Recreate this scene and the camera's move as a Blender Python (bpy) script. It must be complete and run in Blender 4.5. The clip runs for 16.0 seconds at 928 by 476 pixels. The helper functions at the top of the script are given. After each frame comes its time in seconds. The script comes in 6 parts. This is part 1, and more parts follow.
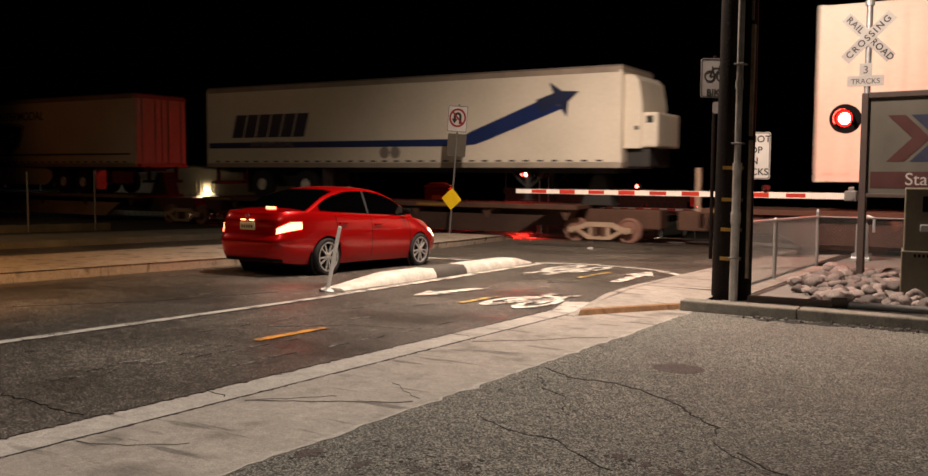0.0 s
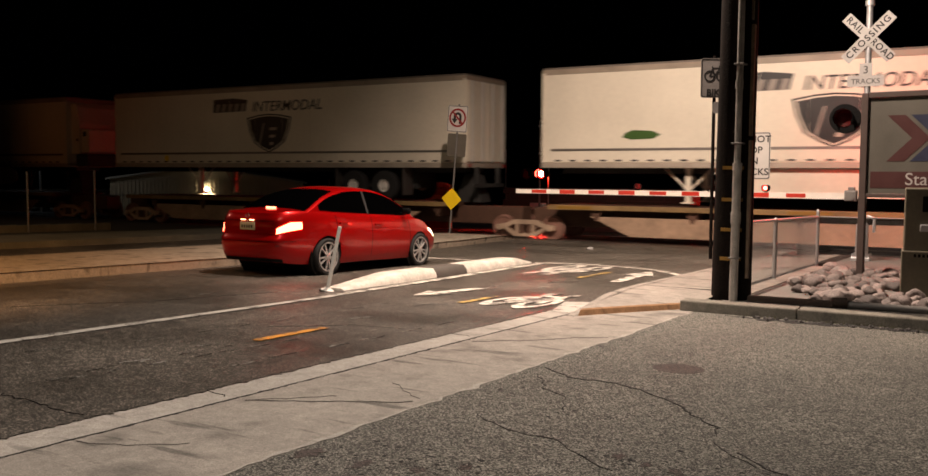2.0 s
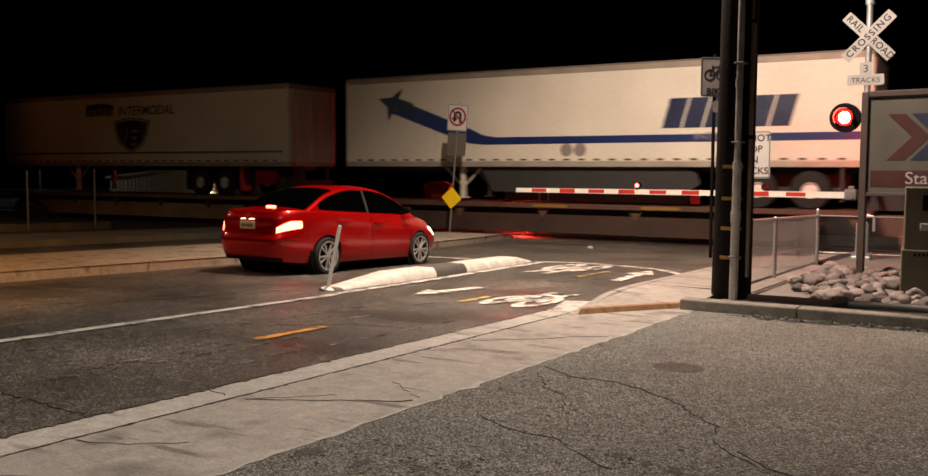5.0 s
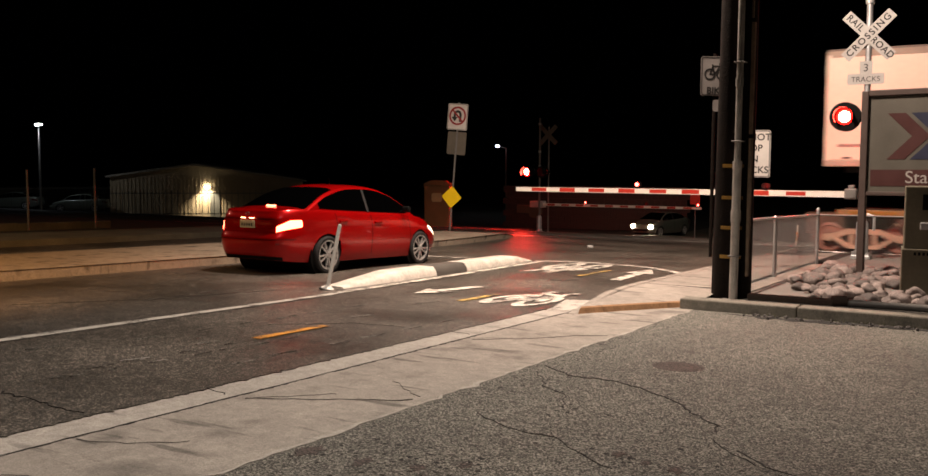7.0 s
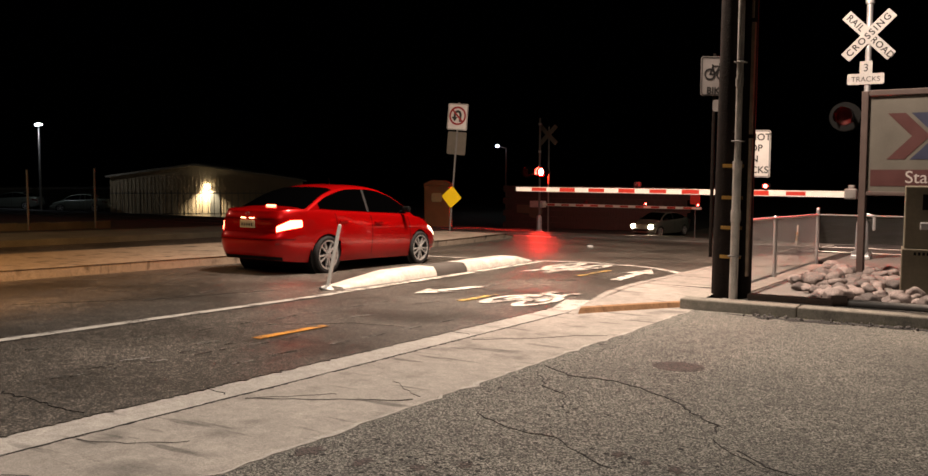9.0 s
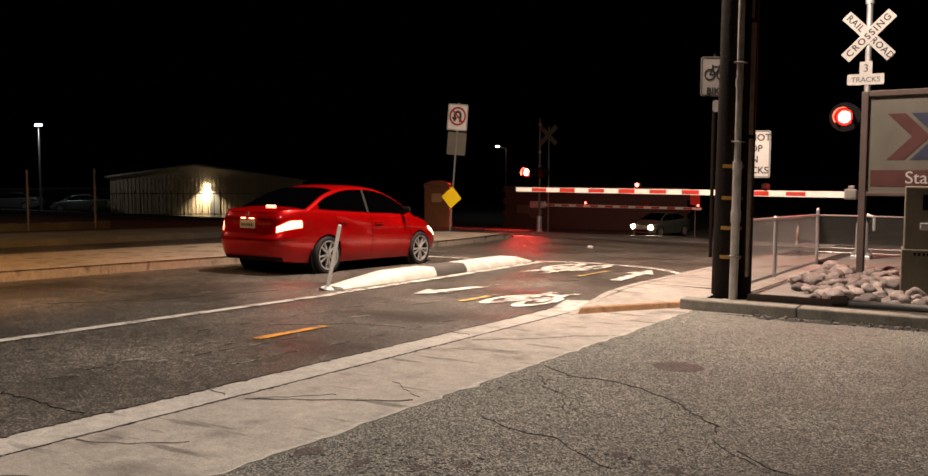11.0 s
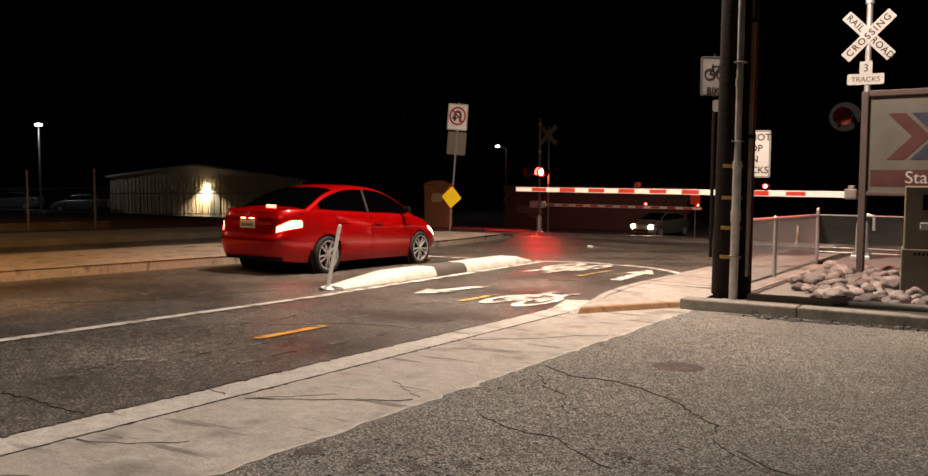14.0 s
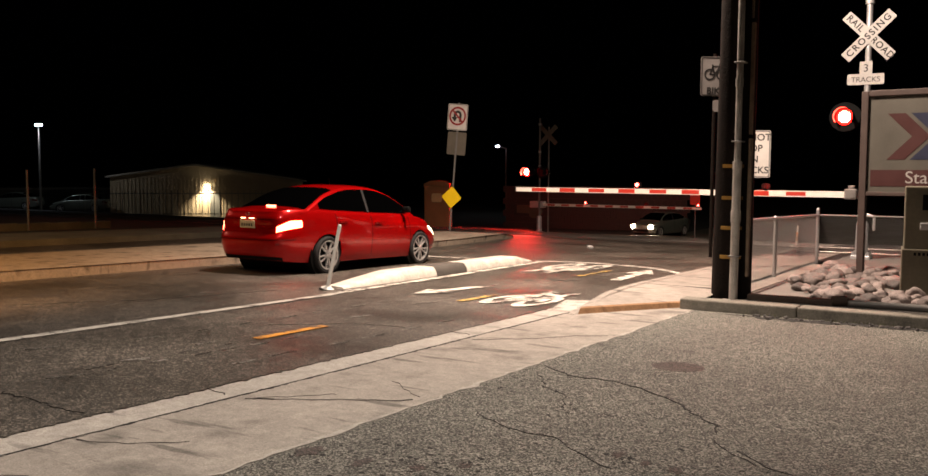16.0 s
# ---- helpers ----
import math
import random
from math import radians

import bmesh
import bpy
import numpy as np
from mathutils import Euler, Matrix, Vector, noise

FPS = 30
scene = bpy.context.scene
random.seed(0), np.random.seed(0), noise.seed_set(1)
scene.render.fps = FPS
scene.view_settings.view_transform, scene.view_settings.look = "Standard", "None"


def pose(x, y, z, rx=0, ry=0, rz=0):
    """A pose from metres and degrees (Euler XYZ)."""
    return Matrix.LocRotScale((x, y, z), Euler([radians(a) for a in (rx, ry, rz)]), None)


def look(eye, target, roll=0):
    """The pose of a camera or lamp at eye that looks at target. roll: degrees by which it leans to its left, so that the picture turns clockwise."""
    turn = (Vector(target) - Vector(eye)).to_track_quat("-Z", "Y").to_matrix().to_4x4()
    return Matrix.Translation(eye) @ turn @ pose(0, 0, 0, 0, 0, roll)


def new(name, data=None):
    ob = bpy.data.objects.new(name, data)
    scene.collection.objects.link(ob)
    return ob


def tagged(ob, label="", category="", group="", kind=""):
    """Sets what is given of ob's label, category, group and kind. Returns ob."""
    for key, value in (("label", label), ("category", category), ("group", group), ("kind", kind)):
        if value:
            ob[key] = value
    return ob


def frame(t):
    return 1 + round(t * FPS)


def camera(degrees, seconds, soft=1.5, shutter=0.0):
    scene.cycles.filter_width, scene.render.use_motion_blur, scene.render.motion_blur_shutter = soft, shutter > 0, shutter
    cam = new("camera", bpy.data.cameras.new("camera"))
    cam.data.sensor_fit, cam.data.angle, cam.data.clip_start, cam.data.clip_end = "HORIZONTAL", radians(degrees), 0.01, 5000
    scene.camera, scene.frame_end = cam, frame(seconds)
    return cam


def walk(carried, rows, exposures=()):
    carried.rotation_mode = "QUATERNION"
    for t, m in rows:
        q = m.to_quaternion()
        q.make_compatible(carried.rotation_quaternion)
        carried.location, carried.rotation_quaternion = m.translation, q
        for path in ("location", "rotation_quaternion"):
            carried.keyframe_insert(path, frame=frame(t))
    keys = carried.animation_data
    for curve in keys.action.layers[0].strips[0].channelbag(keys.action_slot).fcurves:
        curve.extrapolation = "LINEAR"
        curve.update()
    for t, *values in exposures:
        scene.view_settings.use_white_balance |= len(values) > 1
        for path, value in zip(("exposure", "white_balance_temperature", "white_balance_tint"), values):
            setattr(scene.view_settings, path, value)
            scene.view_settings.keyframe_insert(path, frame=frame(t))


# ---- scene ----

cam = camera(53.797, 16.0, soft=1.5, shutter=0.25)
EYE = (0, 0, 1.358)


def aim(pitch):
    return pose(*EYE, 90 - pitch, 0, 31.05) @ pose(0, 0, 0, 0, 0, 0.25)


walk(cam, [(0, aim(4.128)), (3.0, aim(4.13)), (3.6, aim(4.165)), (4.2, aim(4.18)), (6.4, aim(4.235)), (7.5, aim(4.255)),
           (9.2, aim(4.25)), (11.4, aim(4.225)), (13.0, aim(4.24)), (16.0, aim(4.235))],
     exposures=[(0, -0.35), (4.2, -0.35), (6.4, -0.4), (7.0, -0.33), (8.0, 0.0), (16, 0.0)])

# ---- light ----
world = bpy.data.worlds.new("night")
scene.world = world
world.use_nodes = True
world.node_tree.nodes["Background"].inputs[0].default_value = (0.35, 0.4, 0.6, 1)
world.node_tree.nodes["Background"].inputs[1].default_value = 0.00015


def lamp(name, at, aim_at, watts, colour, spot=150, radius=0.25, blend=0.35):
    data = bpy.data.lights.new(name, "SPOT")
    data.energy, data.color, data.spot_size, data.spot_blend, data.shadow_soft_size = watts, colour, radians(spot), blend, radius
    ob = new(name, data)
    ob.matrix_world = look(at, aim_at)
    return ob


# street lamps beyond the view: a warm white one over the crossing, a plain one over the lot, sodium ones over the far lanes and the line
LAMPS = {
    "street_light_crossing": ((-6.2, 12.3, 9.8), (-3.8, 17.3, 0), 13000, (1.0, 0.78, 0.63), 135, 0.75),
    "street_light_lot": ((-4.4, 5.0, 6.5), (-4.5, 5.1, 0), 2450, (1.0, 0.86, 0.74), 116, 0.8),
    "street_light_sodium": ((-6.5, 1.0, 7.0), (-13.4, 6.0, 0), 6300, (1.0, 0.50, 0.18), 60, 0.8),
    "street_light_verge": ((-25.0, 8.0, 7.5), (-21.5, 13.0, 0), 420, (1.0, 0.88, 0.60), 128, 0.7),
    "street_light_tracks": ((-34.0, 12.0, 7.0), (-29.0, 25.6, 3.2), 150, (1.0, 0.34, 0.09), 74, 0.6),
    # added fill without a known source, brightens the waiting car
    "fill_light_far": ((-13.0, 47.0, 7.0), (-18.0, 52.0, -2), 900, (1.0, 0.86, 0.66), 140, 0.35),
}
for key, (at, to, watts, colour, cone, soft_edge) in LAMPS.items():
    lamp(key, at, to, watts, colour, cone, blend=soft_edge)


# ---- materials ----
def mat(name, colour, rough=0.6, metal=0.0, vary=0.15, scale=3.0, bump=0.0, fine=60.0, spots=0.0, glow=None, coat=0.0, island=False, trans=0.0, per=0.0):
    m = bpy.data.materials.new(name)
    m.use_nodes = True
    n, l = m.node_tree.nodes, m.node_tree.links
    b = n["Principled BSDF"]
    b.inputs["Base Color"].default_value = (*colour, 1)
    b.inputs["Roughness"].default_value, b.inputs["Metallic"].default_value = rough, metal
    b.inputs["Coat Weight"].default_value = coat
    b.inputs["Coat Roughness"].default_value = 0.04
    b.inputs["Transmission Weight"].default_value = trans
    if glow:
        b.inputs["Emission Color"].default_value = (*glow[:3], 1)
        b.inputs["Emission Strength"].default_value = glow[3]
        return m
    if vary or bump:
        tc = n.new("ShaderNodeTexCoord")
        big, small = n.new("ShaderNodeTexNoise"), n.new("ShaderNodeTexNoise")
        big.inputs["Scale"].default_value, small.inputs["Scale"].default_value = scale, fine
        big.inputs["Detail"].default_value, small.inputs["Detail"].default_value = 5, 3
        l.new(tc.outputs["Object"], big.inputs["Vector"])
        l.new(tc.outputs["Object"], small.inputs["Vector"])
        add = n.new("ShaderNodeMath")
        add.operation = "MULTIPLY_ADD"
        l.new(small.outputs["Fac"], add.inputs[0])
        add.inputs[1].default_value = 0.6 + spots
        l.new(big.outputs["Fac"], add.inputs[2])
        rng = n.new("ShaderNodeMapRange")
        rng.inputs["From Min"].default_value, rng.inputs["From Max"].default_value = 0.45, 1.15 + spots
        rng.inputs["To Min"].default_value, rng.inputs["To Max"].default_value = 1 - vary, 1 + vary
        l.new(add.outputs[0], rng.inputs["Value"])
        mul = n.new("ShaderNodeVectorMath")
        mul.operation = "SCALE"
        mul.inputs[0].default_value = colour
        l.new(rng.outputs[0], mul.inputs["Scale"])
        last = mul
        if per:
            info = n.new("ShaderNodeObjectInfo")
            r2 = n.new("ShaderNodeMapRange")
            r2.inputs["To Min"].default_value, r2.inputs["To Max"].default_value = 1 - per, 1 + per
            l.new(info.outputs["Random"], r2.inputs["Value"])
            mul2 = n.new("ShaderNodeVectorMath")
            mul2.operation = "SCALE"
            l.new(mul.outputs[0], mul2.inputs[0])
            l.new(r2.outputs[0], mul2.inputs["Scale"])
            last = mul2
        l.new(last.outputs[0], b.inputs["Base Color"])
        r3 = n.new("ShaderNodeMapRange")
        r3.inputs["To Min"].default_value, r3.inputs["To Max"].default_value = max(0.02, rough - 0.12), min(1, rough + 0.12)
        l.new(big.outputs["Fac"], r3.inputs["Value"])
        l.new(r3.outputs[0], b.inputs["Roughness"])
        if bump:
            bp = n.new("ShaderNodeBump")
            bp.inputs["Strength"].default_value, bp.inputs["Distance"].default_value = bump, 0.01
            l.new(small.outputs["Fac"], bp.inputs["Height"])
            l.new(bp.outputs[0], b.inputs["Normal"])
    return m


def asphalt(name, colour, rough, stones, patchy, dots=0.5, size=85.0, bump=0.6):
    """Asphalt with single stones showing in the binder, worn patches and stains."""
    m = bpy.data.materials.new(name)
    m.use_nodes = True
    n, l = m.node_tree.nodes, m.node_tree.links
    b = n["Principled BSDF"]
    tc = n.new("ShaderNodeTexCoord")
    vor, mid, big = n.new("ShaderNodeTexVoronoi"), n.new("ShaderNodeTexNoise"), n.new("ShaderNodeTexNoise")
    vor.inputs["Scale"].default_value, mid.inputs["Scale"].default_value, big.inputs["Scale"].default_value = size, 9.0, 0.7
    mid.inputs["Detail"].default_value, big.inputs["Detail"].default_value = 6, 6
    for tex in (vor, mid, big):
        l.new(tc.outputs["Object"], tex.inputs["Vector"])
    sep = n.new("ShaderNodeSeparateColor")
    l.new(vor.outputs["Color"], sep.inputs[0])
    ramp = n.new("ShaderNodeMapRange")
    ramp.inputs["From Min"].default_value, ramp.inputs["From Max"].default_value = dots, 1.0
    ramp.inputs["To Min"].default_value, ramp.inputs["To Max"].default_value = 0.5, stones
    l.new(sep.outputs[0], ramp.inputs["Value"])
    r1, r2 = n.new("ShaderNodeMapRange"), n.new("ShaderNodeMapRange")
    for r, src, k in ((r1, mid, patchy * 0.8), (r2, big, patchy)):
        r.inputs["From Min"].default_value, r.inputs["From Max"].default_value = 0.3, 0.7
        r.inputs["To Min"].default_value, r.inputs["To Max"].default_value = 1 - k, 1 + k
        l.new(src.outputs["Fac"], r.inputs["Value"])
    a, c = n.new("ShaderNodeMath"), n.new("ShaderNodeMath")
    a.operation = c.operation = "MULTIPLY"
    l.new(ramp.outputs[0], a.inputs[0])
    l.new(r1.outputs[0], a.inputs[1])
    l.new(a.outputs[0], c.inputs[0])
    l.new(r2.outputs[0], c.inputs[1])
    mul = n.new("ShaderNodeVectorMath")
    mul.operation = "SCALE"
    mul.inputs[0].default_value = colour
    l.new(c.outputs[0], mul.inputs["Scale"])
    l.new(mul.outputs[0], b.inputs["Base Color"])
    r3 = n.new("ShaderNodeMapRange")
    r3.inputs["From Min"].default_value, r3.inputs["From Max"].default_value = 0.3, 0.7
    r3.inputs["To Min"].default_value, r3.inputs["To Max"].default_value = rough - 0.12, min(1, rough + 0.1)
    l.new(big.outputs["Fac"], r3.inputs["Value"])
    l.new(r3.outputs[0], b.inputs["Roughness"])
    bp = n.new("ShaderNodeBump")
    bp.inputs["Strength"].default_value, bp.inputs["Distance"].default_value = bump, 0.006
    l.new(vor.outputs["Distance"], bp.inputs["Height"])
    l.new(bp.outputs[0], b.inputs["Normal"])
    return m


def concrete(name, colour, stain=0.62, streak=0.16, size=1.0):
    """Concrete with broad blotches, dark stains, drag marks and fine grain."""
    m = bpy.data.materials.new(name)
    m.use_nodes = True
    n, l = m.node_tree.nodes, m.node_tree.links
    b = n["Principled BSDF"]
    b.inputs["Roughness"].default_value = 0.85
    tc = n.new("ShaderNodeTexCoord")
    last = None
    for scale, detail, lo, hi, k0, k1, squash in ((0.8, 8, 0.35, 0.65, 0.9, 1.1, 1), (2.3 * size, 12, 0.56, 0.72, 1.0, stain, 1), (1.3 * size, 9, 0.60, 0.665, 1.0, 1 - 2.2 * streak, 6), (9.0, 8, 0.3, 0.7, 0.86, 1.14, 1), (38.0, 5, 0.3, 0.7, 0.86, 1.14, 1), (130.0, 2, 0.3, 0.7, 0.72, 1.28, 1)):
        tex, mr, mp = n.new("ShaderNodeTexNoise"), n.new("ShaderNodeMapRange"), n.new("ShaderNodeMapping")
        mp.inputs["Scale"].default_value = (1, squash, 1)
        mp.inputs["Rotation"].default_value = (0, 0, 0.35 * squash)
        mp.inputs["Location"].default_value = (scale * 3.1, scale * 1.7, 0)
        tex.inputs["Scale"].default_value, tex.inputs["Detail"].default_value = scale, detail
        mr.inputs["From Min"].default_value, mr.inputs["From Max"].default_value = lo, hi
        mr.inputs["To Min"].default_value, mr.inputs["To Max"].default_value = k0, k1
        l.new(tc.outputs["Object"], mp.inputs[0])
        l.new(mp.outputs[0], tex.inputs["Vector"])
        l.new(tex.outputs["Fac"], mr.inputs["Value"])
        if last is None:
            last = mr.outputs[0]
        else:
            mu = n.new("ShaderNodeMath")
            mu.operation = "MULTIPLY"
            l.new(last, mu.inputs[0])
            l.new(mr.outputs[0], mu.inputs[1])
            last = mu.outputs[0]
        if scale > 50:
            bp = n.new("ShaderNodeBump")
            bp.inputs["Strength"].default_value, bp.inputs["Distance"].default_value = 0.4, 0.004
            l.new(tex.outputs["Fac"], bp.inputs["Height"])
            l.new(bp.outputs[0], b.inputs["Normal"])
    mul = n.new("ShaderNodeVectorMath")
    mul.operation = "SCALE"
    mul.inputs[0].default_value = colour
    l.new(last, mul.inputs["Scale"])
    l.new(mul.outputs[0], b.inputs["Base Color"])
    return m


ASPHALT = asphalt("road_asphalt", (0.078, 0.067, 0.055), 0.5, 3.3, 0.45, 0.66, 90, 0.5)
LOT = asphalt("coarse_lot_asphalt", (0.090, 0.085, 0.073), 0.88, 4.0, 0.22, 0.42, 120, 1.0)
STAIN = asphalt("oily_lot_asphalt", (0.042, 0.031, 0.026), 0.75, 3.0, 0.25, 0.36, 110, 0.8)
CONCRETE = concrete("stained_pale_concrete", (0.29, 0.258, 0.225), 0.5, 0.24)
CONCRETE_PALE = concrete("clean_pale_concrete", (0.35, 0.32, 0.285), 0.6, 0.16)
RAMP_BROWN = concrete("brown_step_concrete", (0.30, 0.16, 0.075), 0.7, 0.1)
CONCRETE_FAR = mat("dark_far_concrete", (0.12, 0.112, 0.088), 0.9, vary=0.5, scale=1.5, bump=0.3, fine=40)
CONCRETE_WORN = concrete("worn_kerb_concrete", (0.34, 0.28, 0.215), 0.22, 0.2, 1.3)
CONCRETE_DARK = concrete("weathered_kerb_concrete", (0.19, 0.172, 0.142), 0.6, 0.15, 2.0)
GROUND = mat("dry_earth", (0.032, 0.026, 0.021), 0.95, vary=0.5, scale=0.6, bump=0.6, fine=12)
GRAVEL = mat("grey_ballast", (0.10, 0.09, 0.085), 0.9, vary=0.5, scale=3, bump=1.0, fine=28, spots=0.8)
BEDGRAVEL = mat("dull_bed_gravel", (0.18, 0.165, 0.15), 0.9, vary=0.6, scale=3, bump=1.0, fine=45, spots=1.2)


def worn_paint(name, colour, wear, under=(0.06, 0.052, 0.045)):
    """Road paint worn through to the asphalt in patches and specks; wear: 0 whole to 1 nearly gone."""
    m = bpy.data.materials.new(name)
    m.use_nodes = True
    n, l = m.node_tree.nodes, m.node_tree.links
    b = n["Principled BSDF"]
    b.inputs["Roughness"].default_value = 0.7
    tc = n.new("ShaderNodeTexCoord")
    big, small = n.new("ShaderNodeTexNoise"), n.new("ShaderNodeTexNoise")
    big.inputs["Scale"].default_value, small.inputs["Scale"].default_value = 5.0, 70.0
    big.inputs["Detail"].default_value, small.inputs["Detail"].default_value = 8, 4
    l.new(tc.outputs["Object"], big.inputs["Vector"])
    l.new(tc.outputs["Object"], small.inputs["Vector"])
    add = n.new("ShaderNodeMath")
    add.operation = "MULTIPLY_ADD"
    l.new(small.outputs["Fac"], add.inputs[0])
    add.inputs[1].default_value = 0.8
    l.new(big.outputs["Fac"], add.inputs[2])
    mr = n.new("ShaderNodeMapRange")
    mr.inputs["From Min"].default_value, mr.inputs["From Max"].default_value = 0.66 + 0.36 * wear, 0.78 + 0.4 * wear
    l.new(add.outputs[0], mr.inputs["Value"])
    mix = n.new("ShaderNodeMix")
    mix.data_type = "RGBA"
    mix.inputs[6].default_value, mix.inputs[7].default_value = (*under, 1), (*colour, 1)
    l.new(mr.outputs[0], mix.inputs[0])
    l.new(mix.outputs[2], b.inputs["Base Color"])
    return m


OLD_LINE = worn_paint("grey_worn_line_paint", (0.46, 0.43, 0.385), 0.16)
WHITE_LINE = worn_paint("worn_white_road_paint", (0.66, 0.61, 0.54), 0.33)
FAINT_LINE = worn_paint("nearly_worn_off_paint", (0.34, 0.32, 0.29), 0.6)
YELLOW_LINE = worn_paint("worn_yellow_road_paint", (0.60, 0.26, 0.035), 0.24)
YELLOW_FADED = worn_paint("faded_yellow_road_paint", (0.50, 0.33, 0.09), 0.42)
WHITE_PAINT = mat("white_paint", (0.75, 0.72, 0.67), 0.5, vary=0.1, scale=3)
WHITE_RUBBER = mat("scuffed_white_separator", (0.66, 0.62, 0.55), 0.6, vary=0.35, scale=4, fine=25)
DARK_RUBBER = mat("dark_separator", (0.09, 0.08, 0.07), 0.7, vary=0.3, scale=4)
RED_PAINT = mat("metallic_red_car_paint", (0.44, 0.0016, 0.002), 0.32, metal=0.5, vary=0.0, coat=0.7)
RED_PAINT.node_tree.nodes["Principled BSDF"].inputs["Specular IOR Level"].default_value = 0.2
GREEN_PAINT = mat("dark_green_grey_car_paint", (0.12, 0.13, 0.11), 0.3, metal=0.4, vary=0.0, coat=1.0)
GLASS = mat("dark_tinted_glass", (0.0008, 0.0008, 0.0009), 0.04, vary=0.0)
GLASS.node_tree.nodes["Principled BSDF"].inputs["Specular IOR Level"].default_value = 0.12
TRIM = mat("black_plastic_trim", (0.005, 0.005, 0.005), 0.5, vary=0.1)
TRIM.node_tree.nodes["Principled BSDF"].inputs["Specular IOR Level"].default_value = 0.12
RUBBER = mat("tyre_rubber", (0.014, 0.013, 0.013), 0.85, vary=0.25, scale=8)
ALLOY = mat("machined_alloy", (0.60, 0.59, 0.58), 0.3, metal=0.6, vary=0.08, scale=8)
STEEL = mat("galvanised_steel", (0.52, 0.52, 0.53), 0.45, metal=0.7, vary=0.18, scale=6, fine=40)
STEEL_DULL = mat("dull_grey_steel", (0.20, 0.19, 0.18), 0.6, metal=0.5, vary=0.2, scale=5)
RAIL = mat("polished_rail_steel", (0.27, 0.24, 0.22), 0.34, metal=0.85, vary=0.2, scale=2)
RUST = mat("rusty_brown_steel", (0.11, 0.055, 0.035), 0.75, metal=0.2, vary=0.4, scale=1.6, bump=0.2, fine=30)
CAR_SIDE = mat("tan_dusty_wagon_steel", (0.38, 0.255, 0.17), 0.7, vary=0.45, scale=0.8, fine=8)
WHEEL_STEEL = mat("rusty_train_wheel", (0.26, 0.135, 0.10), 0.6, metal=0.1, vary=0.4, scale=2.5)
# dark copy of the wagon side steel, with dim light put into the colour
DIM_SIDE = mat("dim_brown_wagon_steel", (0.045, 0.022, 0.014), 0.75, vary=0.5, scale=0.8, fine=8)
CAST_STEEL = mat("dusty_cast_steel", (0.46, 0.33, 0.235), 0.65, metal=0.1, vary=0.4, scale=2.0)
TRAILER = mat("dusty_white_trailer_panel", (0.73, 0.66, 0.545), 0.42, vary=0.12, scale=0.55, fine=9)
TRAILER_RAIL = mat("polished_rail_steel", (0.25, 0.22, 0.20), 0.45, metal=0.8, vary=0.2, scale=2)
RAIL_ALU = mat("dull_aluminium_rail", (0.40, 0.34, 0.28), 0.5, metal=0.2, vary=0.25, scale=1.2)
TRAILER_DARK = mat("dark_trailer_underframe", (0.03, 0.028, 0.026), 0.7, vary=0.3)
TOP_RAIL = mat("brownish_top_rail", (0.30, 0.245, 0.19), 0.5, vary=0.3, scale=2)
TRAILER_ROOF = mat("dull_trailer_roof", (0.16, 0.13, 0.11), 0.6, vary=0.3)
BLUE = mat("deep_blue_vinyl", (0.008, 0.022, 0.11), 0.4, vary=0.15, scale=2)
NAVY = mat("navy_vinyl", (0.015, 0.022, 0.06), 0.4, vary=0.15, scale=2)
BLACK_VINYL = mat("black_vinyl", (0.02, 0.018, 0.018), 0.4, vary=0.15, scale=2)
GREY_VINYL = mat("grey_vinyl", (0.26, 0.22, 0.19), 0.45, vary=0.15, scale=2)
GREEN_VINYL = mat("green_vinyl", (0.045, 0.10, 0.02), 0.4, vary=0.15, scale=3)
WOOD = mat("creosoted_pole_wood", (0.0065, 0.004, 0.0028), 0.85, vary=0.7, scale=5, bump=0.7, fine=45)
# cover strip made pale: light on the pole's right edge is in its colour
STRIP_WOOD = mat("lit_edge_wood_strip", (0.15, 0.105, 0.07), 0.8, vary=0.5, scale=9, bump=0.4, fine=40)
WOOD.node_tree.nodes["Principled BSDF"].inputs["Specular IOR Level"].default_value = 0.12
TIMBER = mat("dark_landscape_timber", (0.055, 0.036, 0.026), 0.85, vary=0.5, scale=5, bump=0.6, fine=40)
CONDUIT = mat("grey_conduit_pipe", (0.42, 0.40, 0.37), 0.45, metal=0.45, vary=0.35, scale=6)
YELLOW_BAND = mat("yellow_reflective_band", (0.26, 0.14, 0.02), 0.5, vary=0.2, scale=12)
SIGN_WHITE = mat("white_sign_sheeting", (0.58, 0.55, 0.52), 0.45, vary=0.12, scale=4)
SIGN_AGED = mat("aged_white_sheeting", (0.38, 0.365, 0.35), 0.5, vary=0.2, scale=5)
SIGN_BLACK = mat("black_sign_print", (0.015, 0.014, 0.014), 0.5, vary=0.1)
SIGN_RED = mat("red_sign_print", (0.24, 0.008, 0.007), 0.5, vary=0.1)
# white sheeting greyed: the cycle sign's shade is put into its colour
SIGN_SHADED = mat("shade_greyed_sheeting", (0.21, 0.195, 0.188), 0.55, vary=0.25, scale=5)
SIGN_YELLOW = mat("yellow_sign_sheeting", (0.90, 0.60, 0.01), 0.45, vary=0.1, scale=5)
SIGN_BACK = mat("bare_aluminium_sign_back", (0.15, 0.13, 0.105), 0.5, metal=0.3, vary=0.2, scale=4)
SIGN_GREY = mat("grey_station_panel", (0.092, 0.086, 0.072), 0.5, vary=0.2, scale=2)
FRAME_BROWN = mat("brown_sign_frame", (0.062, 0.042, 0.036), 0.6, vary=0.2, scale=5)
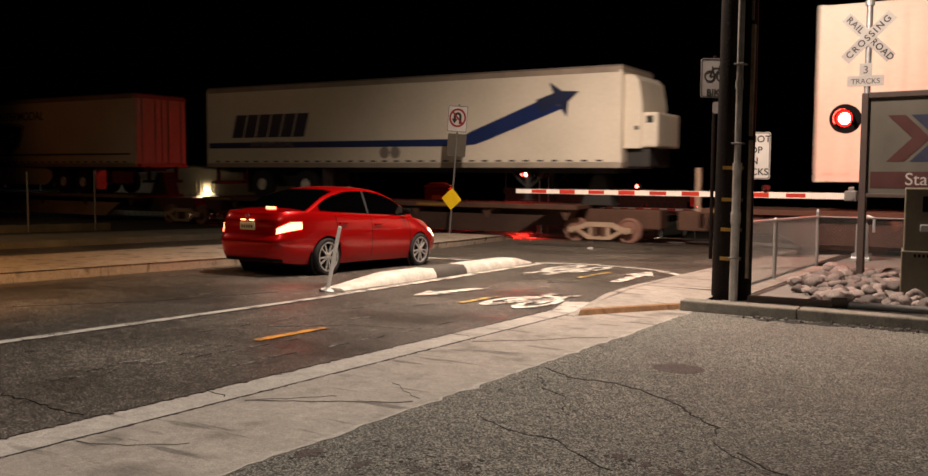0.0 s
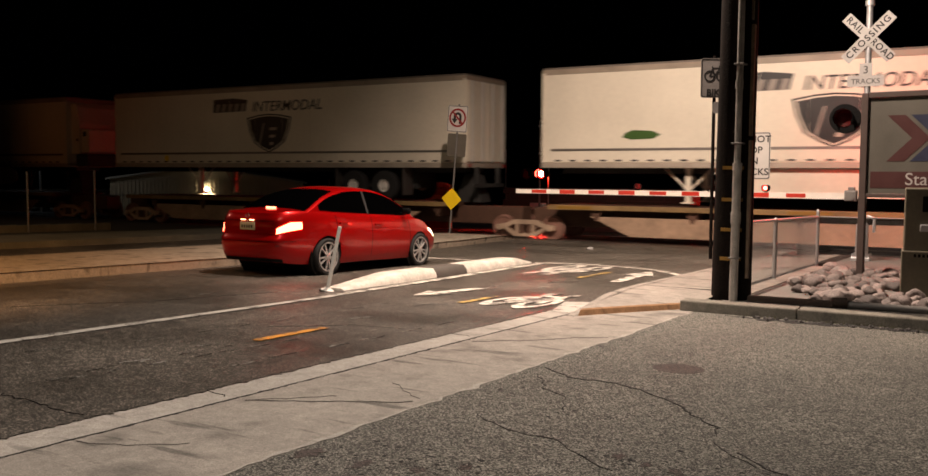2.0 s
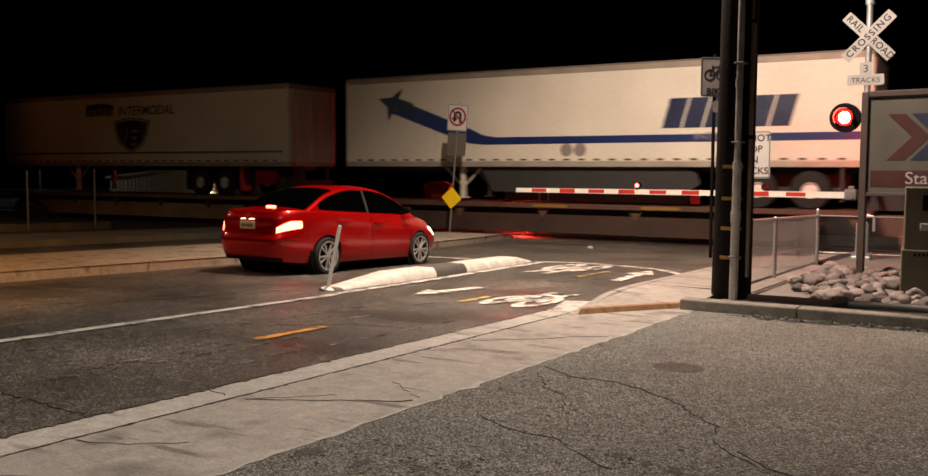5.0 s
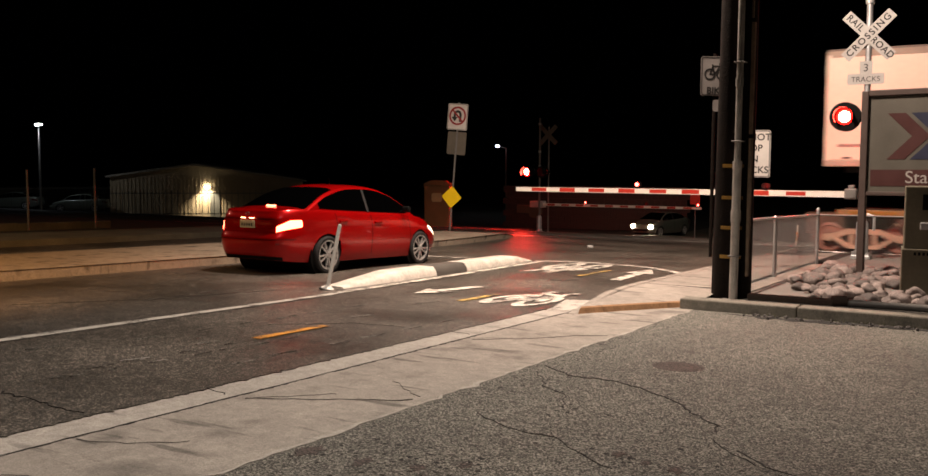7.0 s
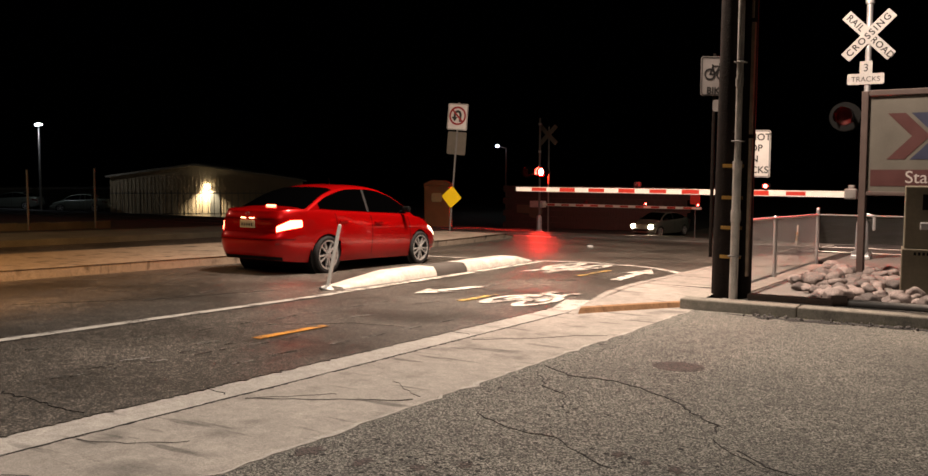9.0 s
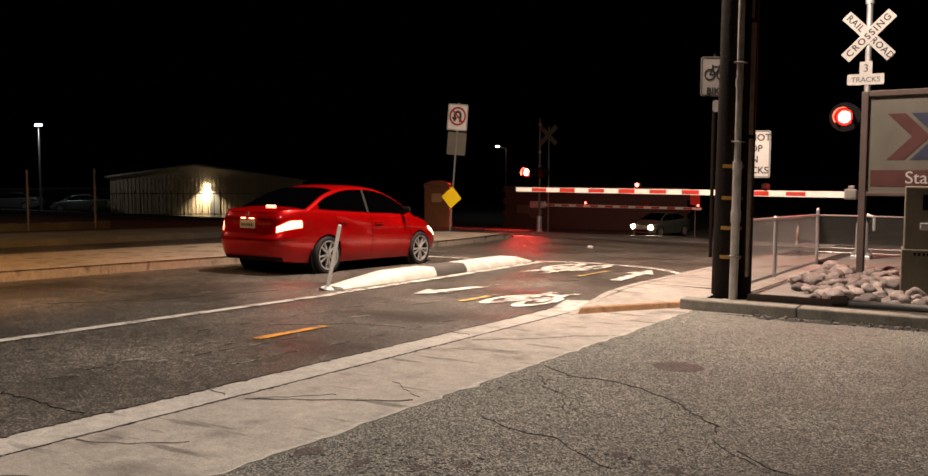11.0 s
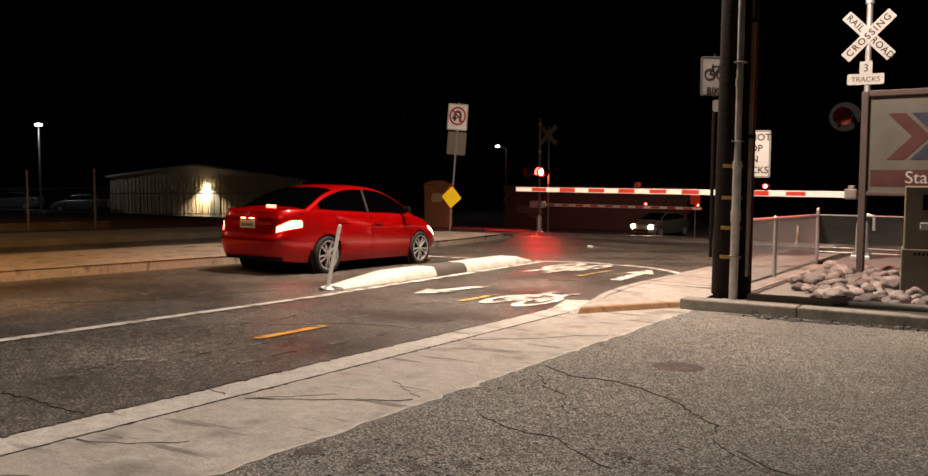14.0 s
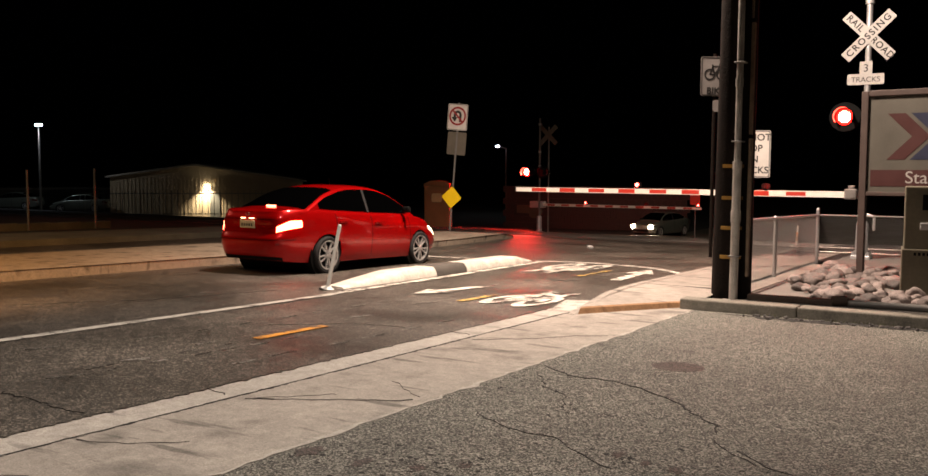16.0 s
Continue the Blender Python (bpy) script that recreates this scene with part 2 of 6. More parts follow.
MAROON = mat("maroon_panel", (0.055, 0.017, 0.016), 0.5, vary=0.2)
LOGO_BLUE = mat("muted_blue_logo", (0.02, 0.024, 0.05), 0.5, vary=0.2)
CABINET = mat("khaki_cabinet_paint", (0.13, 0.115, 0.08), 0.6, vary=0.25, scale=3, fine=25)
ARM_WHITE = mat("white_gate_sheeting", (0.78, 0.73, 0.66), 0.4, vary=0.1, scale=6)
ARM_RED = mat("red_gate_sheeting", (0.48, 0.03, 0.015), 0.4, vary=0.12, scale=6)
BLACK_METAL = mat("black_painted_metal", (0.003, 0.003, 0.003), 0.55, vary=0.15)
BLACK_METAL.node_tree.nodes["Principled BSDF"].inputs["Specular IOR Level"].default_value = 0.12
LENS_OFF = mat("unlit_red_lens", (0.07, 0.008, 0.008), 0.15, vary=0.0, coat=0.5)
ROCK = mat("river_rock", (0.185, 0.15, 0.138), 0.7, vary=0.65, scale=6, bump=0.5, fine=30, per=0.6)
BEIGE_WALL = mat("beige_ribbed_metal_siding", (0.36, 0.28, 0.18), 0.6, vary=0.15, scale=1)
SHED_ROOF = mat("pale_metal_roof", (0.30, 0.27, 0.22), 0.5, vary=0.15)
BRICK_DARK = mat("dark_brown_block_wall", (0.03, 0.019, 0.016), 0.85, vary=0.3, scale=2, fine=12)
SILL_TAN = mat("ochre_dusty_sill_paint", (0.24, 0.15, 0.06), 0.6, vary=0.45, scale=1.2, fine=9)
TOILET = mat("brown_plastic_toilet", (0.42, 0.17, 0.06), 0.5, vary=0.15, scale=2)
TAN = mat("tan_sign", (0.85, 0.6, 0.3), 0.6, vary=0.1)
PLATE = mat("pale_number_plate", (0.62, 0.56, 0.40), 0.5, vary=0.05)
# near-black on flat strips: depth shade of cracks and pits, also gutter dirt
CRACK = mat("dark_gaps_and_dirt", (0.012, 0.010, 0.009), 0.9, vary=0.3)
WEEDS = mat("dry_weeds", (0.07, 0.07, 0.025), 0.9, vary=0.4)
LIT_RED = mat("lit_red_lens", (0.5, 0.02, 0.02), 0.3, glow=(1.0, 0.025, 0.015, 950))
# weaker pure red glow on the lens edge imitates the lamp's bloom
HALO_RIM = mat("lens_rim_red_halo", (0.5, 0.01, 0.01), 0.3, glow=(1.0, 0.006, 0.004, 16))
LIT_RED_FAR = mat("lit_red_far_lens", (0.5, 0.02, 0.02), 0.3, glow=(1.0, 0.025, 0.016, 2700))
LIT_GATE = mat("lit_red_gate_lamp", (0.5, 0.02, 0.02), 0.3, glow=(1.0, 0.03, 0.022, 60))
LIT_TAIL = mat("lit_tail_lamp", (0.5, 0.05, 0.03), 0.3, glow=(1.0, 0.10, 0.05, 22))
LIT_PLATE = mat("number_plate_lamp", (0.5, 0.3, 0.2), 0.3, glow=(1.0, 0.62, 0.3, 8))
LIT_HEAD = mat("lit_headlamp", (0.8, 0.75, 0.6), 0.3, glow=(1.0, 0.82, 0.5, 6))
LIT_HEAD_FAR = mat("lit_facing_headlamp", (0.8, 0.8, 0.7), 0.3, glow=(1.0, 0.82, 0.58, 210))
LIT_WALL = mat("lit_wall_lamp", (0.8, 0.8, 0.7), 0.3, glow=(1.0, 0.88, 0.62, 60))
LIT_POLE = mat("lit_lot_lamp", (0.8, 0.8, 0.8), 0.3, glow=(0.85, 0.92, 1.0, 120))


# ---- mesh helpers ----
def place(ob, m):
    ob.matrix_basis = m
    return ob


def part(name, bm, material, parent=None, label="", smooth=False):
    bmesh.ops.recalc_face_normals(bm, faces=bm.faces)
    me = bpy.data.meshes.new(name)
    bm.to_mesh(me)
    bm.free()
    for m in material if isinstance(material, (list, tuple)) else (material,):
        me.materials.append(m)
    if smooth:
        for f in me.polygons:
            f.use_smooth = True
        me.set_sharp_from_angle(angle=radians(35))
    ob = new(name, me)
    if parent is not None:
        ob.parent = parent
    if label:
        tagged(ob, label)
    return ob


def thing(name, m, label, category, group="", kind=""):
    ob = new(name)
    ob.empty_display_size = 0.1
    ob.matrix_basis = m
    return tagged(ob, label, category, group, kind)


def box(bm, x0, x1, y0, y1, z0, z1, bevel=0.0, m=None, index=0):
    vs = bmesh.ops.create_cube(bm, size=1)["verts"]
    for v in vs:
        v.co = Vector((x0 + (v.co.x + 0.5) * (x1 - x0), y0 + (v.co.y + 0.5) * (y1 - y0), z0 + (v.co.z + 0.5) * (z1 - z0)))
    faces = {f for v in vs for f in v.link_faces}
    if bevel:
        out = bmesh.ops.bevel(bm, geom=list({e for v in vs for e in v.link_edges}), offset=bevel, segments=2, affect="EDGES", profile=0.5)
        vs = list({v for f in out["faces"] for v in f.verts} | {v for v in vs if v.is_valid})
        faces = {f for v in vs for f in v.link_faces}
    for f in faces:
        f.material_index = index
    if m is not None:
        bmesh.ops.transform(bm, matrix=m, verts=vs)
    return vs


def tube(bm, a, b, r, r2=None, seg=12, caps=True):
    a, b = Vector(a), Vector(b)
    q = (b - a).to_track_quat("Z", "Y").to_matrix().to_4x4()
    return bmesh.ops.create_cone(bm, cap_ends=caps, segments=seg, radius1=r, radius2=r if r2 is None else r2, depth=(b - a).length,
                                 matrix=Matrix.Translation((a + b) / 2) @ q)["verts"]


def prism(bm, pts, z0, z1, m=None, index=0):
    """A flat outline in x, y, drawn out from z0 to z1."""
    lo = [bm.verts.new((x, y, z0)) for x, y in pts]
    hi = [bm.verts.new((x, y, z1)) for x, y in pts]
    n = len(pts)
    fs = [bm.faces.new(hi), bm.faces.new(lo[::-1])] + [bm.faces.new((lo[i], lo[(i + 1) % n], hi[(i + 1) % n], hi[i])) for i in range(n)]
    for f in fs:
        f.material_index = index
    if m is not None:
        bmesh.ops.transform(bm, matrix=m, verts=lo + hi)
    return lo + hi


def band(pts, w):
    """The outline of a band of width w along a line of points."""
    left, right = [], []
    for i, p in enumerate(pts):
        a, b = Vector(pts[max(0, i - 1)]), Vector(pts[min(len(pts) - 1, i + 1)])
        d = (b - a).normalized()
        k = w[i] if isinstance(w, (list, tuple)) else w
        left.append((p[0] - d.y * k / 2, p[1] + d.x * k / 2))
        right.append((p[0] + d.y * k / 2, p[1] - d.x * k / 2))
    return left + right[::-1]


def ribbon(bm, pts, widths, z0, z1):
    """A thin strip of changing width along a line of points, quad by quad."""
    out = band(pts, list(widths))
    n = len(pts)
    lo = [bm.verts.new((x, y, z0)) for x, y in out]
    hi = [bm.verts.new((x, y, z1)) for x, y in out]
    for i in range(n - 1):
        j = 2 * n - 1 - i
        bm.faces.new((hi[i], hi[i + 1], hi[j - 1], hi[j]))
        bm.faces.new((lo[i], lo[i + 1], hi[i + 1], hi[i]))
        bm.faces.new((lo[j], lo[j - 1], hi[j - 1], hi[j]))


def rounded(w, h, r, n=5):
    out = []
    for cx, cy, a0 in ((w / 2 - r, h / 2 - r, 0), (-w / 2 + r, h / 2 - r, 90), (-w / 2 + r, -h / 2 + r, 180), (w / 2 - r, -h / 2 + r, 270)):
        for i in range(n + 1):
            a = radians(a0 + 90 * i / n)
            out.append((cx + r * math.cos(a), cy + r * math.sin(a)))
    return out


def ring(bm, outer, inner, z0, z1, m=None):
    n = len(outer)
    rows = [[bm.verts.new((x, y, z)) for x, y in pts] for pts, z in ((outer, z0), (outer, z1), (inner, z1), (inner, z0))]
    for k in range(4):
        a, b = rows[k], rows[(k + 1) % 4]
        for i in range(n):
            bm.faces.new((a[i], a[(i + 1) % n], b[(i + 1) % n], b[i]))
    vs = [v for r in rows for v in r]
    if m is not None:
        bmesh.ops.transform(bm, matrix=m, verts=vs)
    return vs


def circle(r, n=32, cx=0, cy=0):
    return [(cx + r * math.cos(2 * math.pi * i / n), cy + r * math.sin(2 * math.pi * i / n)) for i in range(n)]


def lathe(bm, profile, seg=28, m=None, caps=(True, True)):
    """Turns a profile of (radius, height) about z."""
    rows = [[bm.verts.new((r * math.cos(2 * math.pi * i / seg), r * math.sin(2 * math.pi * i / seg), z)) for i in range(seg)] for r, z in profile]
    for a, b in zip(rows, rows[1:]):
        for i in range(seg):
            bm.faces.new((a[i], a[(i + 1) % seg], b[(i + 1) % seg], b[i]))
    for r, closed in zip((rows[0], rows[-1]), caps):
        if closed:
            bm.faces.new(r)
    vs = [v for r in rows for v in r]
    if m is not None:
        bmesh.ops.transform(bm, matrix=m, verts=vs)
    return vs


UP = pose(0, 0, 0, 90)          # an outline in x, y set upright, facing -y


def words(name, text, size, material, parent, at, label="", shear=0.0, width=1.0, bold=0.0, space=1.0):
    """Words on an upright face that looks to -y; at: the middle of the text (x, y, z), or a full pose."""
    cu = bpy.data.curves.new(name, "FONT")
    cu.body, cu.size, cu.extrude, cu.shear, cu.offset = text, size, 0.0015, shear, bold
    cu.space_character = space
    cu.align_x, cu.align_y = "CENTER", "CENTER"
    tmp = bpy.data.objects.new(name, cu)
    me = bpy.data.meshes.new_from_object(tmp)
    bpy.data.objects.remove(tmp)
    m = (Matrix.Translation(at) @ UP if isinstance(at, (tuple, list)) else at) @ Matrix.Diagonal((width, 1, 1, 1))
    me.transform(m)
    me.materials.append(material)
    ob = new(name, me)
    ob.parent = parent
    if label:
        tagged(ob, label)
    return ob


# ---- the lie of the land: it falls gently to the tracks and faster beyond them ----
def land(y):
    return -0.025 * min(max(y, -8), 24) - 0.065 * max(0, min(y, 54) - 24)


def cuts(y0, y1, step=1.0):
    ys = [y0 + i * step for i in range(int((y1 - y0) / step) + 1)] + [24, 54, -8, y1]
    return sorted({round(y, 4) for y in ys if y0 <= y <= y1})


def sheet(name, x0, x1, y0, y1, lift, material, label="", category="", kind="structure", step=1.0, thick=0.0):
    """A sheet that lies on the land; x0 and x1 may be functions of y."""
    fx0, fx1 = (x0 if callable(x0) else (lambda y: x0)), (x1 if callable(x1) else (lambda y: x1))
    bm = bmesh.new()
    rows = []
    for y in cuts(y0, y1, step):
        rows.append([bm.verts.new((fx0(y), y, land(y) + lift)), bm.verts.new((fx1(y), y, land(y) + lift))])
    for a, b in zip(rows, rows[1:]):
        bm.faces.new((a[0], a[1], b[1], b[0]))
    if thick:
        low = [[bm.verts.new(v.co - Vector((0, 0, thick))) for v in r] for r in rows]
        for (a, b), (c, d) in zip(zip(rows, low), zip(rows[1:], low[1:])):
            bm.faces.new((a[0], b[0], d[0], c[0]))
            bm.faces.new((a[1], b[1], d[1], c[1]))
        for r, w in ((rows[0], low[0]), (rows[-1], low[-1])):
            bm.faces.new((r[0], r[1], w[1], w[0]))
    ob = part(name, bm, material)
    return tagged(ob, label, category, kind=kind)


def marking(name, pts, material, label, category="road marking", lift=0.012, holes=None):
    """Paint on the road: a flat outline in plan that follows the land."""
    bm = bmesh.new()
    prism(bm, pts, -0.003, 0.0)
    for v in bm.verts:
        v.co.z += land(v.co.y) + lift
    return tagged(part(name, bm, material), label, category)


# ---- structure: ground, road, tracks ----
bm = bmesh.new()
xs, ys = [-2500, -300, -80, -20, 0, 40, 300, 2500], [-600, -60, -8, 8, 24, 34, 44, 54, 120, 600, 2500]
grid = [[bm.verts.new((x, y, land(y) - 0.05)) for x in xs] for y in ys]
for a, b in zip(grid, grid[1:]):
    for i in range(len(xs) - 1):
        bm.faces.new((a[i], a[i + 1], b[i + 1], b[i]))
tagged(part("ground", bm, GROUND), "bare dry earth reaching to the dark distance", "ground", kind="structure")
sheet("road", -18.0, -4.5, -40, 90, 0.0, ASPHALT, "worn dark asphalt road with cracks and scuffs", "road", step=2)
sheet("parking_lot", -3.15, 30, -40, 10.5, 0.010, LOT, "coarse grey asphalt of a parking lot with cracks", "pavement", step=2)
sheet("gutter", -4.54, -4.22, -30, 9.6, 0.008, CONCRETE_PALE, "pale concrete gutter strip with joints", "gutter", step=2)
sheet("driveway_apron", -4.22, -3.15, -30, 10.6, 0.012, CONCRETE, "pale stained concrete apron with hairline cracks", "pavement", step=2)


def kerb_x(y):
    if y < 10.4:
        return -4.20 - 0.09 * max(0, (y - 9.1) / 1.3)
    return -4.29 - 0.13 * min(1, (y - 10.4) / 1.4) ** 0.7


def rise(y):
    return 0.012 + 0.115 * min(1, max(0, (y - 9.2) / 1.2))


# raised pavement behind the driveway, with its kerb ramp
def raised(name, fx0, fx1, y0, y1, fz, material, label, category="pavement", step=0.25):
    bm = bmesh.new()
    prev = None
    for y in cuts(y0, y1, step):
        z = land(y)
        row = [bm.verts.new((fx0(y), y, z - 0.04)), bm.verts.new((fx0(y) + 0.008, y, z + fz(y) - 0.015)), bm.verts.new((fx0(y) + 0.025, y, z + fz(y))),
               bm.verts.new((fx1(y) - 0.025, y, z + fz(y))), bm.verts.new((fx1(y) - 0.008, y, z + fz(y) - 0.015)), bm.verts.new((fx1(y), y, z - 0.04))]
        if prev:
            for i in range(5):
                bm.faces.new((prev[i], prev[i + 1], row[i + 1], row[i]))
        else:
            bm.faces.new(row)
        prev = row
    bm.faces.new(prev[::-1])
    return tagged(part(name, bm, material), label, category, kind="structure")


raised("kerb", kerb_x, lambda y: kerb_x(y) + 0.135, 9.15, 22.0, lambda y: rise(y) + 0.004, CONCRETE, "pale concrete kerb rising from the driveway", "kerb")
# its end is a low step cut slantwise across the driveway
bm = bmesh.new()
grid = []
for u in range(11):
    foot = 9.2 + 1.72 * (u * 0.088 - 0.02)
    column = []
    for k, (dy, h) in enumerate([(0, -0.03), (0.10, 0.07), (0.16, 0.083), (0.5, 0.095), (1.2, 0.115), (2.2, 0.126), (4.0, 0.127), (7.0, 0.127), (10.6, 0.127)]):
        y = foot + dy
        left = kerb_x(y) + 0.137
        column.append(bm.verts.new((left + (-3.2 - left) * u / 10, y, land(y) + (h if u < 10 else h - 0.002))))
    grid.append(column)
for c0, c1 in zip(grid, grid[1:]):
    for k in range(len(c0) - 1):
        bm.faces.new((c0[k], c1[k], c1[k + 1], c0[k + 1])).material_index = 1 if k < 2 else 0
tagged(part("pavement", bm, (CONCRETE, RAMP_BROWN)), "pale concrete pavement beside the road", "pavement", kind="structure")
# scored joints across pavement and apron
for y in (11.9, 13.3, 14.7, 16.1, 17.5):
    bm = bmesh.new()
    box(bm, kerb_x(y) + 0.17, -3.23, y - 0.006, y + 0.006, land(y) + 0.09, land(y) + 0.1285)
    tagged(part("pavement_joint", bm, CRACK), "dark scored joint in the concrete", "joint", kind="structure")
# kerb round the planted bed, along the lot
bm = bmesh.new()
for a, b in zip((-3.32, -2.0, -0.2, 1.6, 3.4, 5.2), (-2.008, -0.208, 1.592, 3.392, 5.192, 9.0)):
    box(bm, a, b, 10.42, 10.66, land(10.5) - 0.1, land(10.5) + 0.135, bevel=0.018)
tagged(part("bed_kerb", bm, CONCRETE_DARK), "weathered grey concrete kerb at the lot's edge", "kerb", kind="structure")
sheet("bed", -3.05, 9.0, 10.6, 22.0, 0.07, BEDGRAVEL, "pale gravel bed behind the kerb", "ground")
sheet("mow_strip", -3.19, -2.93, 11.52, 18.0, 0.085, CONCRETE_PALE, "pale concrete strip under the fence", "kerb", thick=0.08)
# broken edge of the lot under the kerb
rng = random.Random(5)
bm = bmesh.new()
edge = [(-2.75 + 0.07 * i, 10.27 + rng.uniform(-0.05, 0.05) - 0.06 * math.sin(i * 0.19)) for i in range(90)]
ribbon(bm, edge, [rng.uniform(0.08, 0.30) * min(1, 0.15 + i / 16) for i in range(90)], 0, 0.003)
for v in bm.verts:
    v.co.z += land(v.co.y) + 0.011
tagged(part("lot_crack", bm, CRACK), "ragged dark crack along the kerb", "crack", kind="structure")


# crumbs of broken asphalt and tufts of dry weed in that crack
bm = bmesh.new()
for i in range(150):
    x, y, r = rng.uniform(-2.6, 3.2), rng.gauss(10.27, 0.09), rng.uniform(0.008, 0.026)
    bmesh.ops.create_icosphere(bm, subdivisions=1, radius=r, matrix=pose(x, y, land(y) + 0.012 + 0.4 * r, rng.uniform(0, 90), rng.uniform(0, 90), 0) @ Matrix.Diagonal((1.3, 1, 0.7, 1)))
tagged(part("asphalt_crumbs", bm, GRAVEL), "loose crumbs of broken asphalt along the kerb", "rubble", kind="stuff")
bm = bmesh.new()
for i in range(420):
    x, y = rng.choice((-2.2, -1.5, -1.1, -0.6, 0.1, 0.9, 1.6)) + rng.gauss(0, 0.16), rng.gauss(10.37, 0.02)
    a, h = rng.uniform(0, 2 * math.pi), rng.uniform(0.015, 0.05)
    dx, dy = math.cos(a), math.sin(a)
    p = [bm.verts.new((x + dy * k, y - dx * k, land(y) + 0.01)) for k in (-0.003, 0.003)] + [bm.verts.new((x + dx * h * 0.7, y + dy * h * 0.7, land(y) + 0.01 + h))]
    bm.faces.new(p)
tagged(part("dry_weeds", bm, WEEDS), "low dry weeds in the crack beside the kerb", "weeds", kind="stuff")


def crack(pts, width, lift, name="crack", seed=1, wander=0.012, label="thin dark crack in the surface"):
    r = random.Random(seed)
    fine = []
    for (ax, ay), (bx, by) in zip(pts, pts[1:]):
        n = max(2, int(math.hypot(bx - ax, by - ay) / 0.06))
        for i in range(n):
            k = i / n
            fine.append((ax + (bx - ax) * k + r.gauss(0, wander), ay + (by - ay) * k + r.gauss(0, wander)))
    b = bmesh.new()
    ribbon(b, fine, [0.6 * width * r.uniform(0.3, 1.4) for _ in fine], 0, 0.003)
    for v in b.verts:
        v.co.z += land(v.co.y) + lift
    return tagged(part(name, b, CRACK), label, "crack", kind="structure")


def island_near(y):
    return -11.75 + 0.1 * (y - 7.3) / 4 if y < 16 else -11.53 - 1.0 * ((y - 16) / 7.6) ** 1.6


def island_far(y):
    return -14.4 if y < 21.5 else -14.4 + 1.1 * ((y - 21.5) / 2.1) ** 2


raised("island", island_near, island_far, -30, 23.6, lambda y: 0.15 - 0.1 * max(0, (y - 22.6)), CONCRETE_WORN, "long worn concrete traffic island with a scuffed kerb", "traffic island", step=0.5)
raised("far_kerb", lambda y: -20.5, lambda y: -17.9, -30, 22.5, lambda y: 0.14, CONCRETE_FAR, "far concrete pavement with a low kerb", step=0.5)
sheet("verge", -60, -20.5, -30, 22.5, 0.03, GROUND, "dark bare verge", "ground", step=2)

TILT = radians(0.713)
U = Vector((math.cos(TILT), math.sin(TILT), 0))


def track_y(x, off=0.0):
    """The near side of the passing trailers, and lines beside it."""
    return 24.27 + math.tan(TILT) * (x + 25.74) + off


for k, off in enumerate((1.3, 6.0, 10.5)):
    bed = bmesh.new()
    m = pose(-9.6, track_y(-9.6, off), 0, 0, 0, math.degrees(TILT))
    y_mid = track_y(-9.6, off)
    z = land(y_mid)
    for a, b in ((-400, -8.9), (5.3, 400)):
        box(bed, a, b, -2.0, 2.0, z - 0.2, z + 0.0, m=m)
    tagged(part("ballast_bed", bed, GRAVEL), "grey ballast under the rails", "track bed", kind="structure")
    for side in (-0.75, 0.75):
        rail = bmesh.new()
        box(rail, -400, 400, side - 0.036, side + 0.036, z - 0.02, z + 0.022, bevel=0.006, m=m)
        box(rail, -400, -8.9, side - 0.07, side + 0.07, z - 0.16, z - 0.02, m=m)
        tagged(part("rail", rail, RAIL), "polished steel rail set flush in the crossing", "rail", kind="structure")

# smooth worn panels between the rails
PANEL = mat("smooth_worn_crossing_panel", (0.12, 0.105, 0.09), 0.36, vary=0.3, scale=1.2, bump=0.15, fine=25)
for off in (1.3, 6.0, 10.5):
    y_mid = track_y(-9.6, off)
    for a, b in ((-1.55, -0.85), (-0.66, 0.66), (0.85, 1.55)):
        sheet("crossing_panel", -17.9, -4.6, y_mid + a, y_mid + b, 0.012, PANEL, "smooth worn concrete crossing panel between the rails", "crossing panel", step=0.3)

# ---- markings on the road ----
marking("lane_line", [(-7.29, -7.9), (-7.29, 8.9), (-7.43, 9.6), (-7.55, 9.6), (-7.42, 8.9), (-7.42, -7.9)], OLD_LINE, "solid white lane line of worn paint")
for y0, y1 in ((5.93, 6.87), (2.55, 3.5), (9.42, 10.3), (-0.9, 0.1), (13.4, 14.75)):
    x = -5.72 if y0 < 13 else -5.95
    marking("centre_dash", [(x - 0.05, y0), (x + 0.05, y0), (x + 0.05, y1), (x - 0.05, y1)], YELLOW_LINE if y0 < 9 else YELLOW_FADED, "yellow dash of the cycle path centre line")
marking("stop_line", band([(-11.6, 15.3), (-8.3, 15.5)], 0.14), WHITE_LINE, "white stop line across the lane")
marking("box_edge", band([(-7.9, 15.8), (-7.3, 16.05), (-6.8, 16.1), (-6.2, 16.02), (-5.6, 15.84), (-5.1, 15.4), (-4.55, 14.75)], 0.15), WHITE_LINE, "white line closing the cycle path")
marking("separator_line", band([(-7.42, 9.3), (-7.5, 11.7), (-7.6, 13.2), (-7.72, 15.7)], 0.13), WHITE_LINE, "white edge line along the separator")
marking("kerb_paint", [(-4.26, 9.4), (-4.36, 10.5), (-4.75, 10.35), (-4.5, 9.4)], OLD_LINE, "patch of white paint beside the kerb ramp")
marking("kerb_line", band([(-4.38, 10.5), (-4.47, 12.0), (-4.48, 14.9)], 0.06), WHITE_LINE, "thin white line along the kerb")


